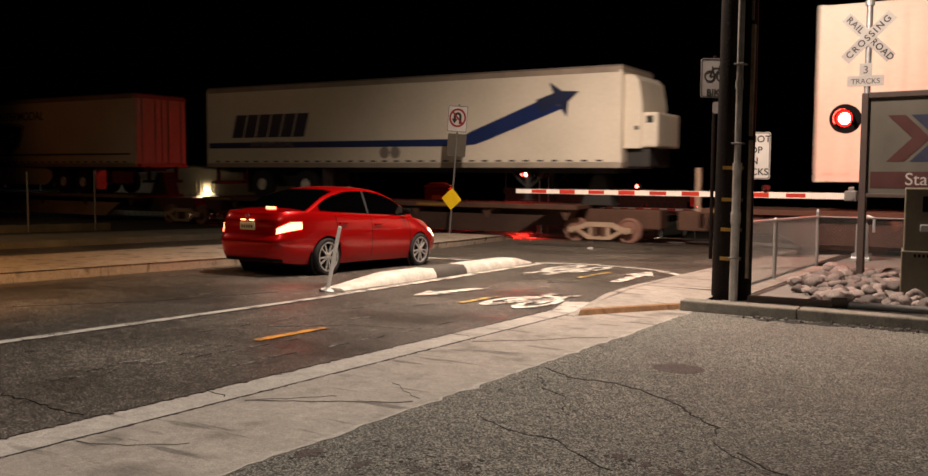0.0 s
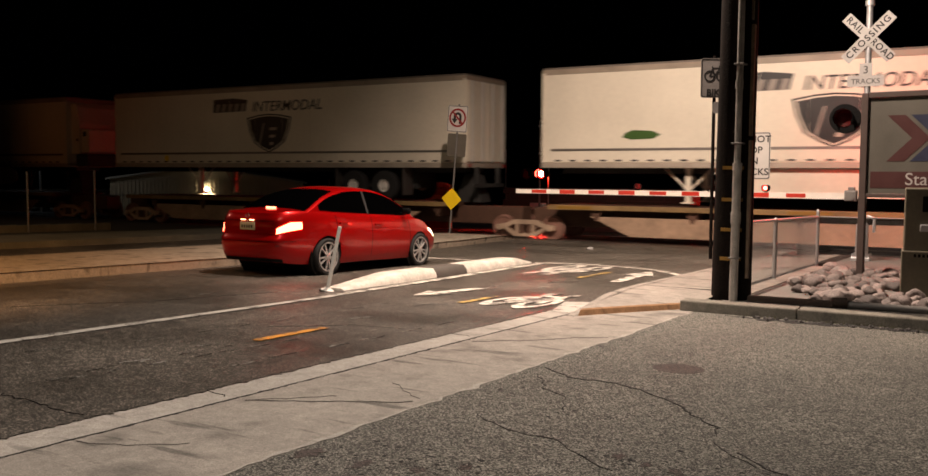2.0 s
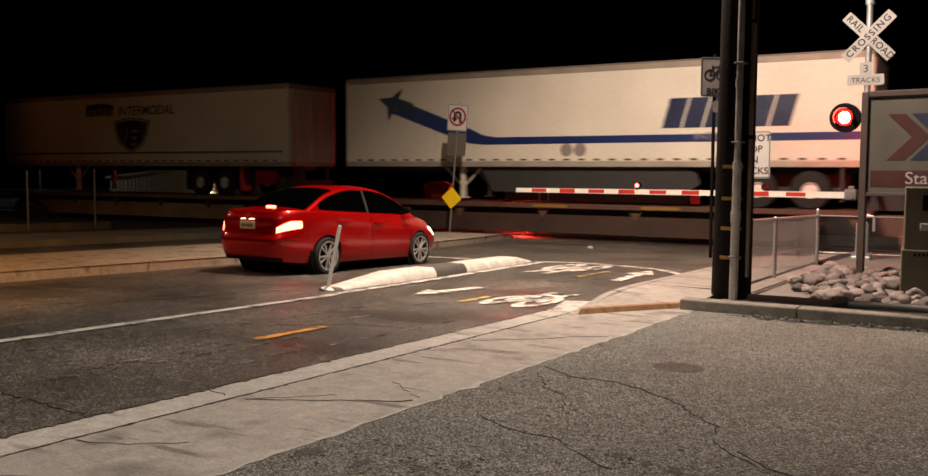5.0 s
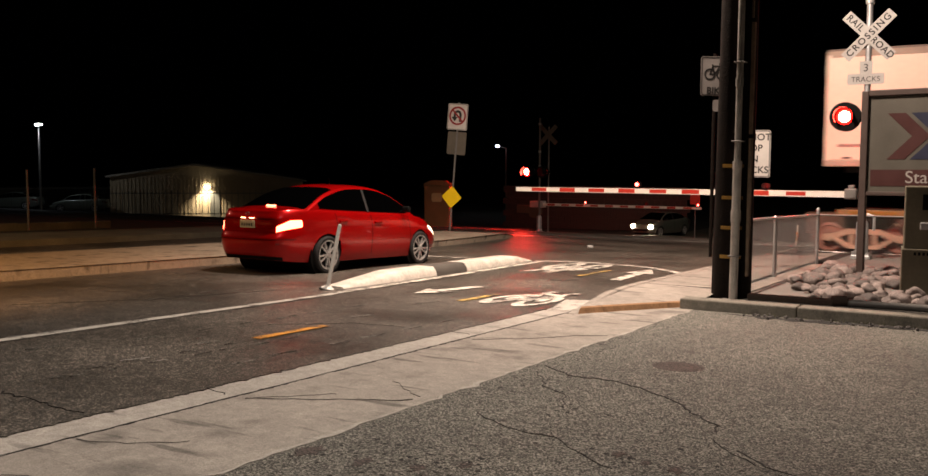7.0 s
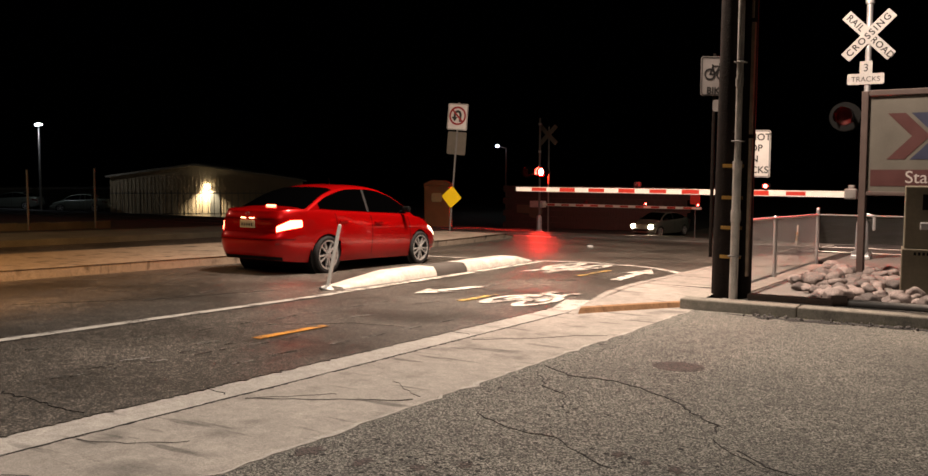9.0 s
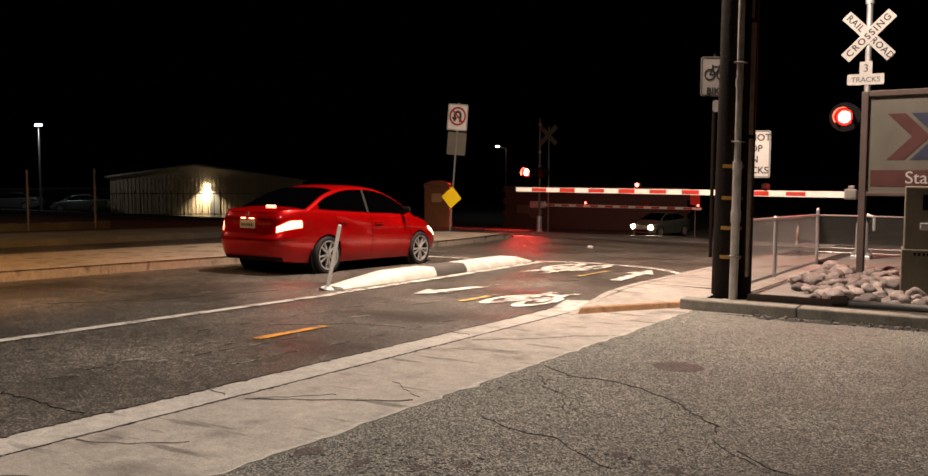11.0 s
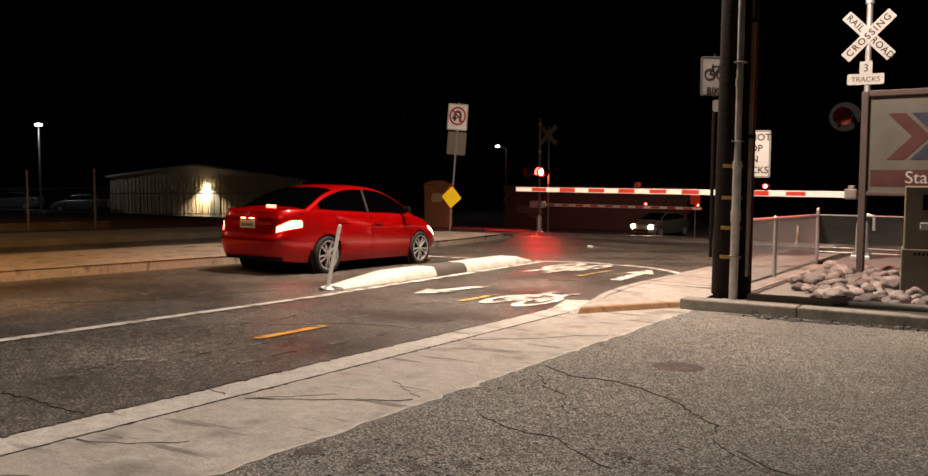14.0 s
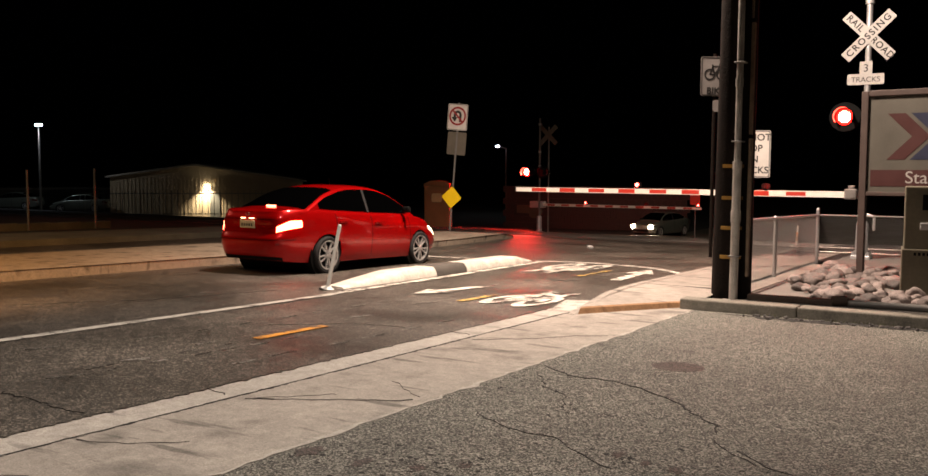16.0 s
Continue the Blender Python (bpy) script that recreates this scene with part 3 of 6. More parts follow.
def arrow(at, turn, length, name="cycle_arrow"):
    w = 0.09
    pts = [(-w, 0), (w, 0), (w, length * 0.62), (w * 3, length * 0.58), (0, length), (-w * 3, length * 0.58), (-w, length * 0.62)]
    c, s = math.cos(radians(turn)), math.sin(radians(turn))
    return marking(name, [(at[0] + c * x - s * y, at[1] + s * x + c * y) for x, y in pts], WHITE_LINE, "white straight arrow of the cycle path")


arrow((-6.36, 11.0), 180 - 11, 1.3)
arrow((-5.22, 13.2), 5, 2.2)


def cycle_symbol(at, turn, sx, sy):
    """The painted bicycle: two wheels and a frame."""
    b = bmesh.new()
    for cx in (-0.42, 0.42):
        ring(b, circle(0.33, 26, cx, 0), circle(0.18, 26, cx, 0), -0.003, 0)
    for line in ([(-0.42, 0), (-0.05, 0.02), (0.25, 0.42), (-0.25, 0.40), (-0.42, 0)], [(0.42, 0), (0.25, 0.55), (0.40, 0.60)], [(-0.05, 0.02), (-0.25, 0.5)], [(-0.38, 0.53), (-0.14, 0.53)]):
        prism(b, band(line, 0.15), -0.003, 0)
    c, s = math.cos(radians(turn)), math.sin(radians(turn))
    for v in b.verts:
        x, y = v.co.x * sx, v.co.y * sy
        v.co.x, v.co.y = at[0] + c * x - s * y, at[1] + s * x + c * y
        v.co.z += land(v.co.y) + 0.012
    return tagged(part("cycle_symbol", b, WHITE_LINE), "white bicycle symbol painted on the cycle path", "road marking")


cycle_symbol((-5.16, 9.98), -4, 0.54, 1.75)
cycle_symbol((-6.70, 15.1), 176, 0.62, 2.4)


# cracks, joints and small marks on the ground
CRACKS = [([(-3.08, 6.33), (-2.75, 6.07), (-2.39, 6.07), (-2.11, 5.92), (-1.89, 5.75), (-1.59, 5.4), (-1.44, 5.25), (-1.35, 5.0)], 0.018, 0.0115),
          ([(-2.78, 4.74), (-2.35, 4.46), (-2.12, 4.48), (-1.9, 4.28), (-1.6, 4.08)], 0.009, 0.0115),
          ([(-1.38, 4.91), (-1.15, 4.67), (-0.98, 4.55)], 0.010, 0.0115),
          ([(-4.12, 4.15), (-3.98, 4.25), (-3.71, 4.42), (-3.44, 4.60), (-3.17, 4.78)], 0.016, 0.016),
          ([(-4.1, 4.17), (-4.0, 4.31), (-3.8, 4.5), (-3.7, 4.66)], 0.004, 0.016), ([(-4.15, 3.0), (-3.9, 3.08), (-3.6, 3.3)], 0.008, 0.016), ([(-4.1, 2.3), (-3.7, 2.52), (-3.3, 2.62)], 0.007, 0.016),
          ([(-3.0, 6.05), (-2.7, 5.6), (-2.5, 5.45), (-2.3, 5.0)], 0.009, 0.0115), ([(-1.2, 4.75), (-0.9, 4.5), (-0.5, 4.42), (-0.2, 4.2)], 0.012, 0.0115),
          ([(-3.65, 5.12), (-3.4, 4.94), (-3.19, 4.8)], 0.004, 0.016),
          ([(-4.11, 7.0), (-3.71, 7.38), (-3.5, 7.71), (-3.16, 8.0)], 0.008, 0.016),
          ([(-4.53, 4.24), (-4.23, 4.17)], 0.012, 0.012), ([(-4.53, 7.3), (-4.23, 7.25)], 0.012, 0.012), ([(-4.56, 1.2), (-4.28, 1.15)], 0.012, 0.012),
          ([(-5.56, 3.44), (-5.15, 3.41), (-4.79, 3.36), (-4.59, 3.4)], 0.012, 0.006),
          ([(-4.22, -6.0), (-4.215, 2.0), (-4.22, 9.2)], 0.006, 0.014),
          ([(-6.2, 6.6), (-5.6, 7.2), (-5.0, 7.3)], 0.009, 0.006), ([(-9.4, 6.0), (-8.6, 7.4), (-8.2, 9.0)], 0.008, 0.006)]
for n, (pts, width, lift) in enumerate(CRACKS):
    crack(pts, width, lift, seed=n, wander=0.003 if len(pts) == 3 and width == 0.006 else 0.012)
bm = bmesh.new()
prism(bm, [(-2.19 + 0.20 * math.cos(a), 6.88 + 0.20 * math.sin(a)) for a in [i * math.pi / 14 for i in range(28)]], 0, 0.0008)
for v in bm.verts:
    v.co.z += land(v.co.y) + 0.0115
tagged(part("oil_stain", bm, STAIN), "round dark oil stain on the lot", "stain", kind="structure")
for pts in ([(-5.8, 4.54), (-5.74, 4.75)], [(-5.91, 7.5), (-5.82, 7.8)], [(-5.66, 3.84), (-5.65, 3.97)], [(-6.78, 4.42), (-6.76, 4.52)], [(-6.75, 4.56), (-6.72, 4.68)], [(-6.0, 8.8), (-5.9, 9.2)], [(-5.9, 5.4), (-5.86, 5.62)], [(-8.76, 20.35), (-8.74, 20.6)]):
    marking("paint_flake", band(pts, 0.022), FAINT_LINE, "faint worn flake of white road paint")
rc = random.Random(8)
for n in range(14):
    x, y = rc.uniform(-7.0, -5.0), rc.uniform(10.6, 13.4)
    marking("paint_flake", band([(x, y), (x + rc.uniform(-0.25, 0.25), y + rc.uniform(0.05, 0.4))], rc.uniform(0.01, 0.03)), FAINT_LINE, "faint worn flake of white road paint")


# broken pale concrete edge between the apron and the lot
re_ = random.Random(21)
edge = [(-3.15 + re_.gauss(0, 0.012), -5 + 0.09 * i) for i in range(170)]
bm = bmesh.new()
ribbon(bm, edge, [re_.choice((0.012, 0.02, 0.03, 0.05)) for _ in edge], 0, 0.003)
for v in bm.verts:
    v.co.z += land(v.co.y) + 0.0105
tagged(part("apron_edge", bm, CONCRETE_PALE), "ragged pale edge of the concrete apron", "pavement", kind="structure")
for n, (x, y, r) in enumerate(((-3.03, 3.52, 0.08), (-2.7, 3.52, 0.06), (-2.42, 3.6, 0.05), (-1.69, 4.36, 0.045), (-1.52, 4.3, 0.035), (-1.36, 4.27, 0.05), (-2.25, 3.75, 0.04))):
    ro = random.Random(40 + n)
    bm = bmesh.new()
    prism(bm, [(x + r * ro.uniform(0.4, 1.1) * math.cos(i * math.pi / 9), y + 1.4 * r * ro.uniform(0.4, 1.1) * math.sin(i * math.pi / 9)) for i in range(18)], 0, 0.002)
    for v in bm.verts:
        v.co.z += land(v.co.y) + 0.0105
    tagged(part("tar_patch", bm, STAIN), "dark ragged patch in the lot asphalt", "stain", kind="structure")


# crumbled pits where the lot's binder is gone
rq = random.Random(57)
bm = bmesh.new()
for cx, cy, sx, sy, count in ((-2.75, 3.55, 0.28, 0.22, 60), (-2.35, 3.65, 0.25, 0.2, 40), (-1.6, 4.35, 0.25, 0.16, 36), (-2.85, 5.5, 0.12, 0.35, 26), (-2.2, 5.1, 0.2, 0.2, 18), (-2.95, 7.2, 0.08, 0.8, 26), (-0.9, 4.4, 0.3, 0.1, 16)):
    for i in range(count):
        x, y, r = rq.gauss(cx, sx), rq.gauss(cy, sy), rq.uniform(0.004, 0.017)
        if x < -3.1:
            continue
        prism(bm, [(x + 1.3 * r * rq.uniform(0.5, 1.1) * math.cos(k * math.pi / 4), y + r * rq.uniform(0.5, 1.1) * math.sin(k * math.pi / 4)) for k in range(8)], land(y) + 0.0102, land(y) + 0.0112)
tagged(part("asphalt_pits", bm, CRACK), "small dark pits in the crumbling lot asphalt", "pits", kind="stuff")
# faint scratches and scuffs along the cycle path
rs = random.Random(63)
for (ax, ay), (bx, by), pieces in (((-5.62, 3.92), (-5.5, 6.3), 7), ((-5.75, 4.2), (-5.7, 6.8), 6), ((-5.05, 4.8), (-4.95, 8.2), 6), ((-6.5, 5.2), (-6.4, 9.2), 7), ((-8.6, 6.4), (-8.8, 8.6), 4)):
    for i in range(pieces):
        k0 = (i + rs.uniform(0.0, 0.4)) / pieces
        k1 = k0 + rs.uniform(0.25, 0.6) / pieces
        line = [(ax + (bx - ax) * k + rs.gauss(0, 0.012), ay + (by - ay) * k) for k in (k0, (k0 + k1) / 2, k1)]
        marking("paint_scuff", band(line, rs.uniform(0.008, 0.02)), FAINT_LINE, "faint pale scuff along the cycle path", lift=0.007)


# asphalt creeping over the gutter's edge, and dirt along its back
for name, x, w, material, text, seed in (("asphalt_fringe", -4.55, (0.02, 0.03, 0.05, 0.08), ASPHALT, "ragged asphalt edge creeping over the gutter", 31),
                                         ("dirt_line", -4.215, (0.004, 0.01, 0.018, 0.03), CRACK, "thin line of dirt along the gutter's back", 32)):
    rg = random.Random(seed)
    edge = [(x + rg.gauss(0, 0.006), -6 + 0.035 * i) for i in range(440)]
    bm = bmesh.new()
    ribbon(bm, edge, [rg.choice(w) * rg.uniform(0.6, 1.1) for _ in edge], 0, 0.003)
    for v in bm.verts:
        v.co.z += land(v.co.y) + 0.0115
    tagged(part(name, bm, material), text, "pavement", kind="structure")


# ---- train ----
SPEED = 16.88
MOVERS = []


def on_train(ob, x0):
    """Places a thing of the train at the start; x0: its rear end along the line."""
    ob.matrix_basis = train_at(x0, 0)
    MOVERS.append((ob, x0))
    return ob


def train_at(x0, t):
    x = x0 + SPEED * t
    return pose(x, track_y(x), 0, 0, 0, math.degrees(TILT))


BOTTOM, TOP, LONG, WIDE = 1.49, 4.40, 16.15, 2.59
DECK = 0.40
RAIL_Z = land(25.6)


def flat(b, pts, d=0.004, index=0):
    """An outline in x, z laid on the trailer's near side."""
    return prism(b, pts, 0.0005, d, m=UP, index=index)


def trailer_wheel(parent, x, y):
    b = bmesh.new()
    m = Matrix.Translation((x, y, DECK + 0.5)) @ pose(0, 0, 0, 90)
    lathe(b, [(0.21, -0.14), (0.46, -0.14), (0.5, -0.10), (0.5, 0.10), (0.46, 0.14), (0.21, 0.14), (0.21, 0.0)], 24, m, caps=(True, False))
    wheel = part("wheel", b, RUBBER, parent, smooth=True)
    b = bmesh.new()
    lathe(b, [(0.22, -0.02), (0.22, 0.12), (0.19, 0.13), (0.17, 0.05), (0.10, 0.06), (0.09, 0.13), (0.02, 0.14)], 24, m)
    part("rim", b, WHITE_PAINT, wheel, "pale painted steel rim", smooth=True)


def trailer(x0, style, reefer, back_to_front=False, skirt=False, green=False, w0=3.3, spread=0.62):
    label = {"arrow": "long white box trailer with blue stripe and arrow", "shield": "long white box trailer with black shield emblem"}[style]
    t = thing("box_trailer", Matrix(), label + (", front cooling unit" if reefer else ""), "trailer", "trailers on the train")
    b = bmesh.new()
    box(b, 0, LONG, 0, WIDE, BOTTOM + 0.15, TOP - 0.06, bevel=0.03)
    part("box_body", b, TRAILER, t)
    b = bmesh.new()
    box(b, 0.02, LONG - 0.02, 0.02, WIDE - 0.02, TOP - 0.06, TOP, bevel=0.02)
    part("roof", b, TRAILER_ROOF, t)
    b = bmesh.new()
    box(b, -0.01, LONG + 0.01, -0.02, WIDE + 0.02, BOTTOM, BOTTOM + 0.15, bevel=0.012)
    part("bottom_rail", b, RAIL_ALU, t, "dull aluminium bottom rail")
    b = bmesh.new()
    box(b, -0.005, LONG + 0.005, -0.014, WIDE + 0.014, TOP - 0.21, TOP - 0.055, bevel=0.012)
    part("top_rail", b, TOP_RAIL, t, "brownish top rail")
    # vertical panel seams and corner posts
    b = bmesh.new()
    for i in range(1, 13):
        x = LONG * i / 13
        box(b, x - 0.012, x + 0.012, -0.006, 0.001, BOTTOM + 0.15, TOP - 0.15)
    part("panel_seams", b, TRAILER, t)
    for x in (0.0, LONG - 0.09):
        b = bmesh.new()
        box(b, x, x + 0.09, -0.018, 0.02, BOTTOM + 0.15, TOP - 0.15, bevel=0.008)
        part("corner_post", b, TRAILER, t)
    # short dark marks of the conspicuity tape
    for i in range(33):
        b = bmesh.new()
        x = 0.42 + i * 0.468
        box(b, x, x + 0.20, -0.008, 0.002, BOTTOM + 0.19, BOTTOM + 0.235)
        part("rail_mark", b, TRAILER_DARK, t)
    tail, nose = (LONG, -1) if back_to_front else (0.0, 1)
    # doors at the tail
    for k in (0, 1):
        b = bmesh.new()
        y = 0.06 + k * 1.25
        xs = sorted((tail, tail - nose * 0.04))
        box(b, xs[0], xs[1], y, y + 1.2, BOTTOM + 0.2, TOP - 0.2, bevel=0.01)
        part("door", b, TRAILER, t)
    for k in range(4):
        b = bmesh.new()
        x = tail - nose * 0.06
        tube(b, (x, 0.3 + k * 0.66, BOTTOM + 0.15), (x, 0.3 + k * 0.66, TOP - 0.2), 0.018, seg=8)
        part("lock_bar", b, STEEL, t)
    for y in (0.12, WIDE - 0.2):
        b = bmesh.new()
        xs = sorted((tail - nose * 0.03, tail - nose * 0.06))
        box(b, xs[0], xs[1], y, y + 0.12, BOTTOM + 0.02, BOTTOM + 0.12)
        part("tail_lamp", b, SIGN_RED, t, "red tail lamp")
    b = bmesh.new()
    xs = sorted((tail, tail - nose * 0.12))
    box(b, xs[0], xs[1], 0.3, WIDE - 0.3, BOTTOM - 0.62, BOTTOM - 0.5)
    for y in (0.55, WIDE - 0.65):
        box(b, xs[0], xs[1], y, y + 0.1, BOTTOM - 0.6, BOTTOM + 0.02)
    part("rear_guard", b, TRAILER_DARK, t)
    if reefer:
        x = LONG if nose > 0 else 0
        b = bmesh.new()
        prism(b, [(x, 2.05), (x + nose * 0.5, 2.05), (x + nose * 0.52, 3.3), (x + nose * 0.42, 3.95), (x + nose * 0.26, 4.12), (x, 4.12)], -WIDE + 0.22, -0.22, m=UP)
        xs = sorted((x + nose * 0.45, x + nose * 0.95))
        box(b, xs[0], xs[1], 0.3, WIDE - 0.3, 2.07, 3.06, bevel=0.06)
        unit = part("cooling_unit", b, TRAILER, t, "white cooling unit on the front wall")
        for vx, vz, size in ((0.36, 2.62, 0.11), (0.72, 2.86, 0.2)):
            b = bmesh.new()
            xs = sorted((x + nose * (vx - size / 2), x + nose * (vx + size / 2)))
            box(b, xs[0], xs[1], (0.21 if vx < 0.5 else 0.29), (0.225 if vx < 0.5 else 0.305), vz - size / 2, vz + size / 2, bevel=0.004)
            part("vent", b, TRAILER_DARK, unit)
        b = bmesh.new()
        xs = sorted((x, x + nose * 0.7))
        box(b, xs[0], xs[1], 0.4, WIDE - 0.4, 1.52, 2.04, bevel=0.04)
        part("fuel_tank", b, TRAILER_DARK, unit, "dark tank under the cooling unit")
    # legs, floor beam, axles
    b = bmesh.new()
    box(b, 0.4, LONG - 0.4, 0.7, WIDE - 0.7, BOTTOM - 0.16, BOTTOM - 0.002)
    part("underframe", b, TRAILER_DARK, t)
    b = bmesh.new()
    box(b, w0 - 1.5, w0 + 1.5, 0.75, WIDE - 0.75, DECK + 0.42, BOTTOM - 0.1)
    part("axle_frame", b, TRAILER_DARK, t)
    for dx in (-spread, spread):
        for y in (0.14, WIDE - 0.14):
            trailer_wheel(t, w0 + dx, y)
    lx = LONG - 3.1 if nose > 0 else 4.3
    for y in (0.4, WIDE - 0.4):
        b = bmesh.new()
        box(b, lx - 0.07, lx + 0.07, y - 0.07, y + 0.07, DECK + 0.15, BOTTOM)
        box(b, lx - 0.16, lx + 0.16, y - 0.13, y + 0.13, DECK + 0.11, DECK + 0.15)
        for k in (-1, 1):
            tube(b, (lx, y, DECK + 0.45), (lx + k * 0.65, y, BOTTOM - 0.02), 0.03, seg=6)
        part("landing_leg", b, TRAILER_DARK if nose > 0 else TRAILER, t, "dark braced landing leg" if nose > 0 else "pale braced landing leg")
    for dx in (-spread - 0.75, spread + 0.75):
        b = bmesh.new()
        box(b, w0 + dx - 0.01, w0 + dx + 0.01, 0.05, 0.6, DECK + 0.2, BOTTOM - 0.02)
        part("mud_flap", b, TRAILER_RAIL, t, "pale mud flap")
    if skirt:
        b = bmesh.new()
        lo, hi = (5.1, 12.5) if nose > 0 else (5.0, 11.9 if style == "arrow" else 10.8)
        prism(b, [(lo + 0.5, BOTTOM - 0.75), (hi - 0.45, BOTTOM - 0.75), (hi, BOTTOM - 0.45), (hi - 0.1, BOTTOM - 0.18), (hi - 0.5, BOTTOM - 0.005), (lo, BOTTOM - 0.005)], -0.2, -0.16, m=UP)
        # the arrow trailer's skirt is added, with its shade put in as dark colour
        part("side_skirt", b, TRAILER_DARK if style == "arrow" else TRAILER, t, "added side skirt, dark as if in shade" if style == "arrow" else "white aerodynamic side skirt")
    # livery: plain shapes in its colours
    if style == "arrow":
        z = 2.28
        b = bmesh.new()
        flip = (lambda q: [(LONG - x, zz) for x, zz in q][::-1]) if nose < 0 else (lambda q: q)
        pts = [(0.06, z - 0.10), (10.9, z - 0.12), (11.4, z - 0.08), (11.85, z + 0.06), (14.3, z + 0.92), (13.95, z + 1.32), (11.3, z + 0.34), (10.95, z + 0.18), (10.5, z + 0.1), (0.06, z + 0.1)]
        flat(b, flip(pts), 0.009)
        part("stripe", b, BLUE, t, "deep blue stripe")
        b = bmesh.new()
        c = (14.2, z + 1.24)
        star = []
        for dx, dz in ((0.64, 0.17), (0.12, 0.2), (-0.3, 0.47), (-0.16, 0.15), (-0.72, -0.03), (-0.6, -0.42), (0.0, -0.18), (0.26, -0.56), (0.3, -0.12)):
            star.append((c[0] + dx, c[1] + dz))
        flat(b, flip(star), 0.012)
        part("arrow_head", b, NAVY, t, "navy arrow head")
        base = 1.25 if nose > 0 else LONG - 5.3
        for i in range(6):
            b = bmesh.new()
            x = base + i * 0.57
            w = 0.46
            z0, z1 = 2.55, 3.36
            s = 0.22
            flat(b, [(x + px * 1.12 + s * pz, z0 + pz * (z1 - z0)) for px, pz in ((0, 0), (w, 0), (w, 1), (0, 1))], 0.006)
            part("livery_block", b, NAVY, t, "slanted navy block of the livery")
        if nose < 0:
            b = bmesh.new()
            box(b, LONG + 0.001, LONG + 0.014, 0.08, WIDE - 0.08, z - 0.09, z + 0.12)
            part("door_stripe", b, BLUE, t, "deep blue stripe across the doors")
            for i in range(6):
                b = bmesh.new()
                box(b, LONG + 0.001, LONG + 0.014, 0.42 + i * 0.3, 0.64 + i * 0.3, 2.6, 3.0)
                part("door_block", b, NAVY, t)
        words("livery_word", "INTERMODAL", 0.28, GREY_VINYL, t, (base + 1.9, -0.0115, 2.31), width=1.15)
        for dx in (0, 0.42):
            b = bmesh.new()
            flat(b, circle(0.2, 8, 8.0 + dx, 1.98), 0.005)
            part("placard", b, GREY_VINYL, t)
    else:
        mid = 8.08
        b = bmesh.new()
        flat(b, [(mid - 2.7, 3.48), (mid - 1.1, 3.50), (mid - 1.0, 3.9), (mid - 1.7, 3.98), (mid - 2.65, 3.95)], 0.006)
        part("livery_block", b, BLACK_VINYL, t, "black block of the livery")
        for i in range(5):
            b = bmesh.new()
            x = mid - 2.6 + i * 0.31
            flat(b, [(x, 3.50), (x + 0.2, 3.50), (x + 0.28, 3.78), (x + 0.08, 3.78)], 0.008)
            part("livery_bar", b, GREY_VINYL, t)
        words("livery_word", "INTERMODAL", 0.50, BLACK_VINYL, t, (mid + 0.80, -0.006, 3.63), shear=0.2, width=1.02, bold=0.004)
        shield = [(-1.04, 0.62), (-0.5, 0.73), (0, 0.77), (0.5, 0.73), (1.04, 0.62), (0.94, 0.12), (0.74, -0.38), (0.34, -0.66), (0, -0.82), (-0.34, -0.66), (-0.74, -0.38), (-0.94, 0.12)]
        b = bmesh.new()
        flat(b, [(mid + x, 2.72 + z * 0.86) for x, z in shield], 0.006)
        part("shield", b, BLACK_VINYL, t, "black shield emblem")
        b = bmesh.new()
        ring(b, [(mid + x * 0.93, 2.72 + z * 0.80) for x, z in shield], [(mid + x * 0.88, 2.72 + z * 0.755) for x, z in shield], 0.006, 0.0075, m=UP)
        part("shield_line", b, TRAILER, t, "thin white line round the shield")
        if not green:
            b = bmesh.new()
            flat(b, circle(0.12, 10, 2.9, 1.83), 0.006)
            part("yellow_mark", b, SIGN_YELLOW, t, "small yellow mark")
        b = bmesh.new()
        flat(b, [(mid - 0.46, 2.35), (mid - 0.40, 2.3), (mid - 0.2, 3.05), (mid - 0.26, 3.05)], 0.009)
        part("shield_bar", b, GREY_VINYL, t)
        for k in range(3):
            b = bmesh.new()
            flat(b, [(mid + 0.02, 2.80 - k * 0.26), (mid + 0.36 - 0.08 * k, 2.80 - k * 0.26), (mid + 0.38 - 0.08 * k, 2.90 - k * 0.26), (mid + 0.05, 2.90 - k * 0.26)], 0.009)
            part("shield_bar", b, RAIL_ALU, t)
        b = bmesh.new()
        flat(b, [(0.3, 1.975), (LONG - 0.3, 1.975), (LONG - 0.3, 2.045), (0.3, 2.045)], 0.01)
        part("side_rail", b, TRAILER_RAIL, t, "grey rub rail")
        if green:
            b = bmesh.new()
            flat(b, [(2.5, 2.35), (2.75, 2.28), (3.4, 2.3), (3.6, 2.42), (3.35, 2.52), (2.8, 2.55), (2.55, 2.45)], 0.006)
            part("green_mark", b, GREEN_VINYL, t, "small green leaf mark")
    return on_train(t, x0)


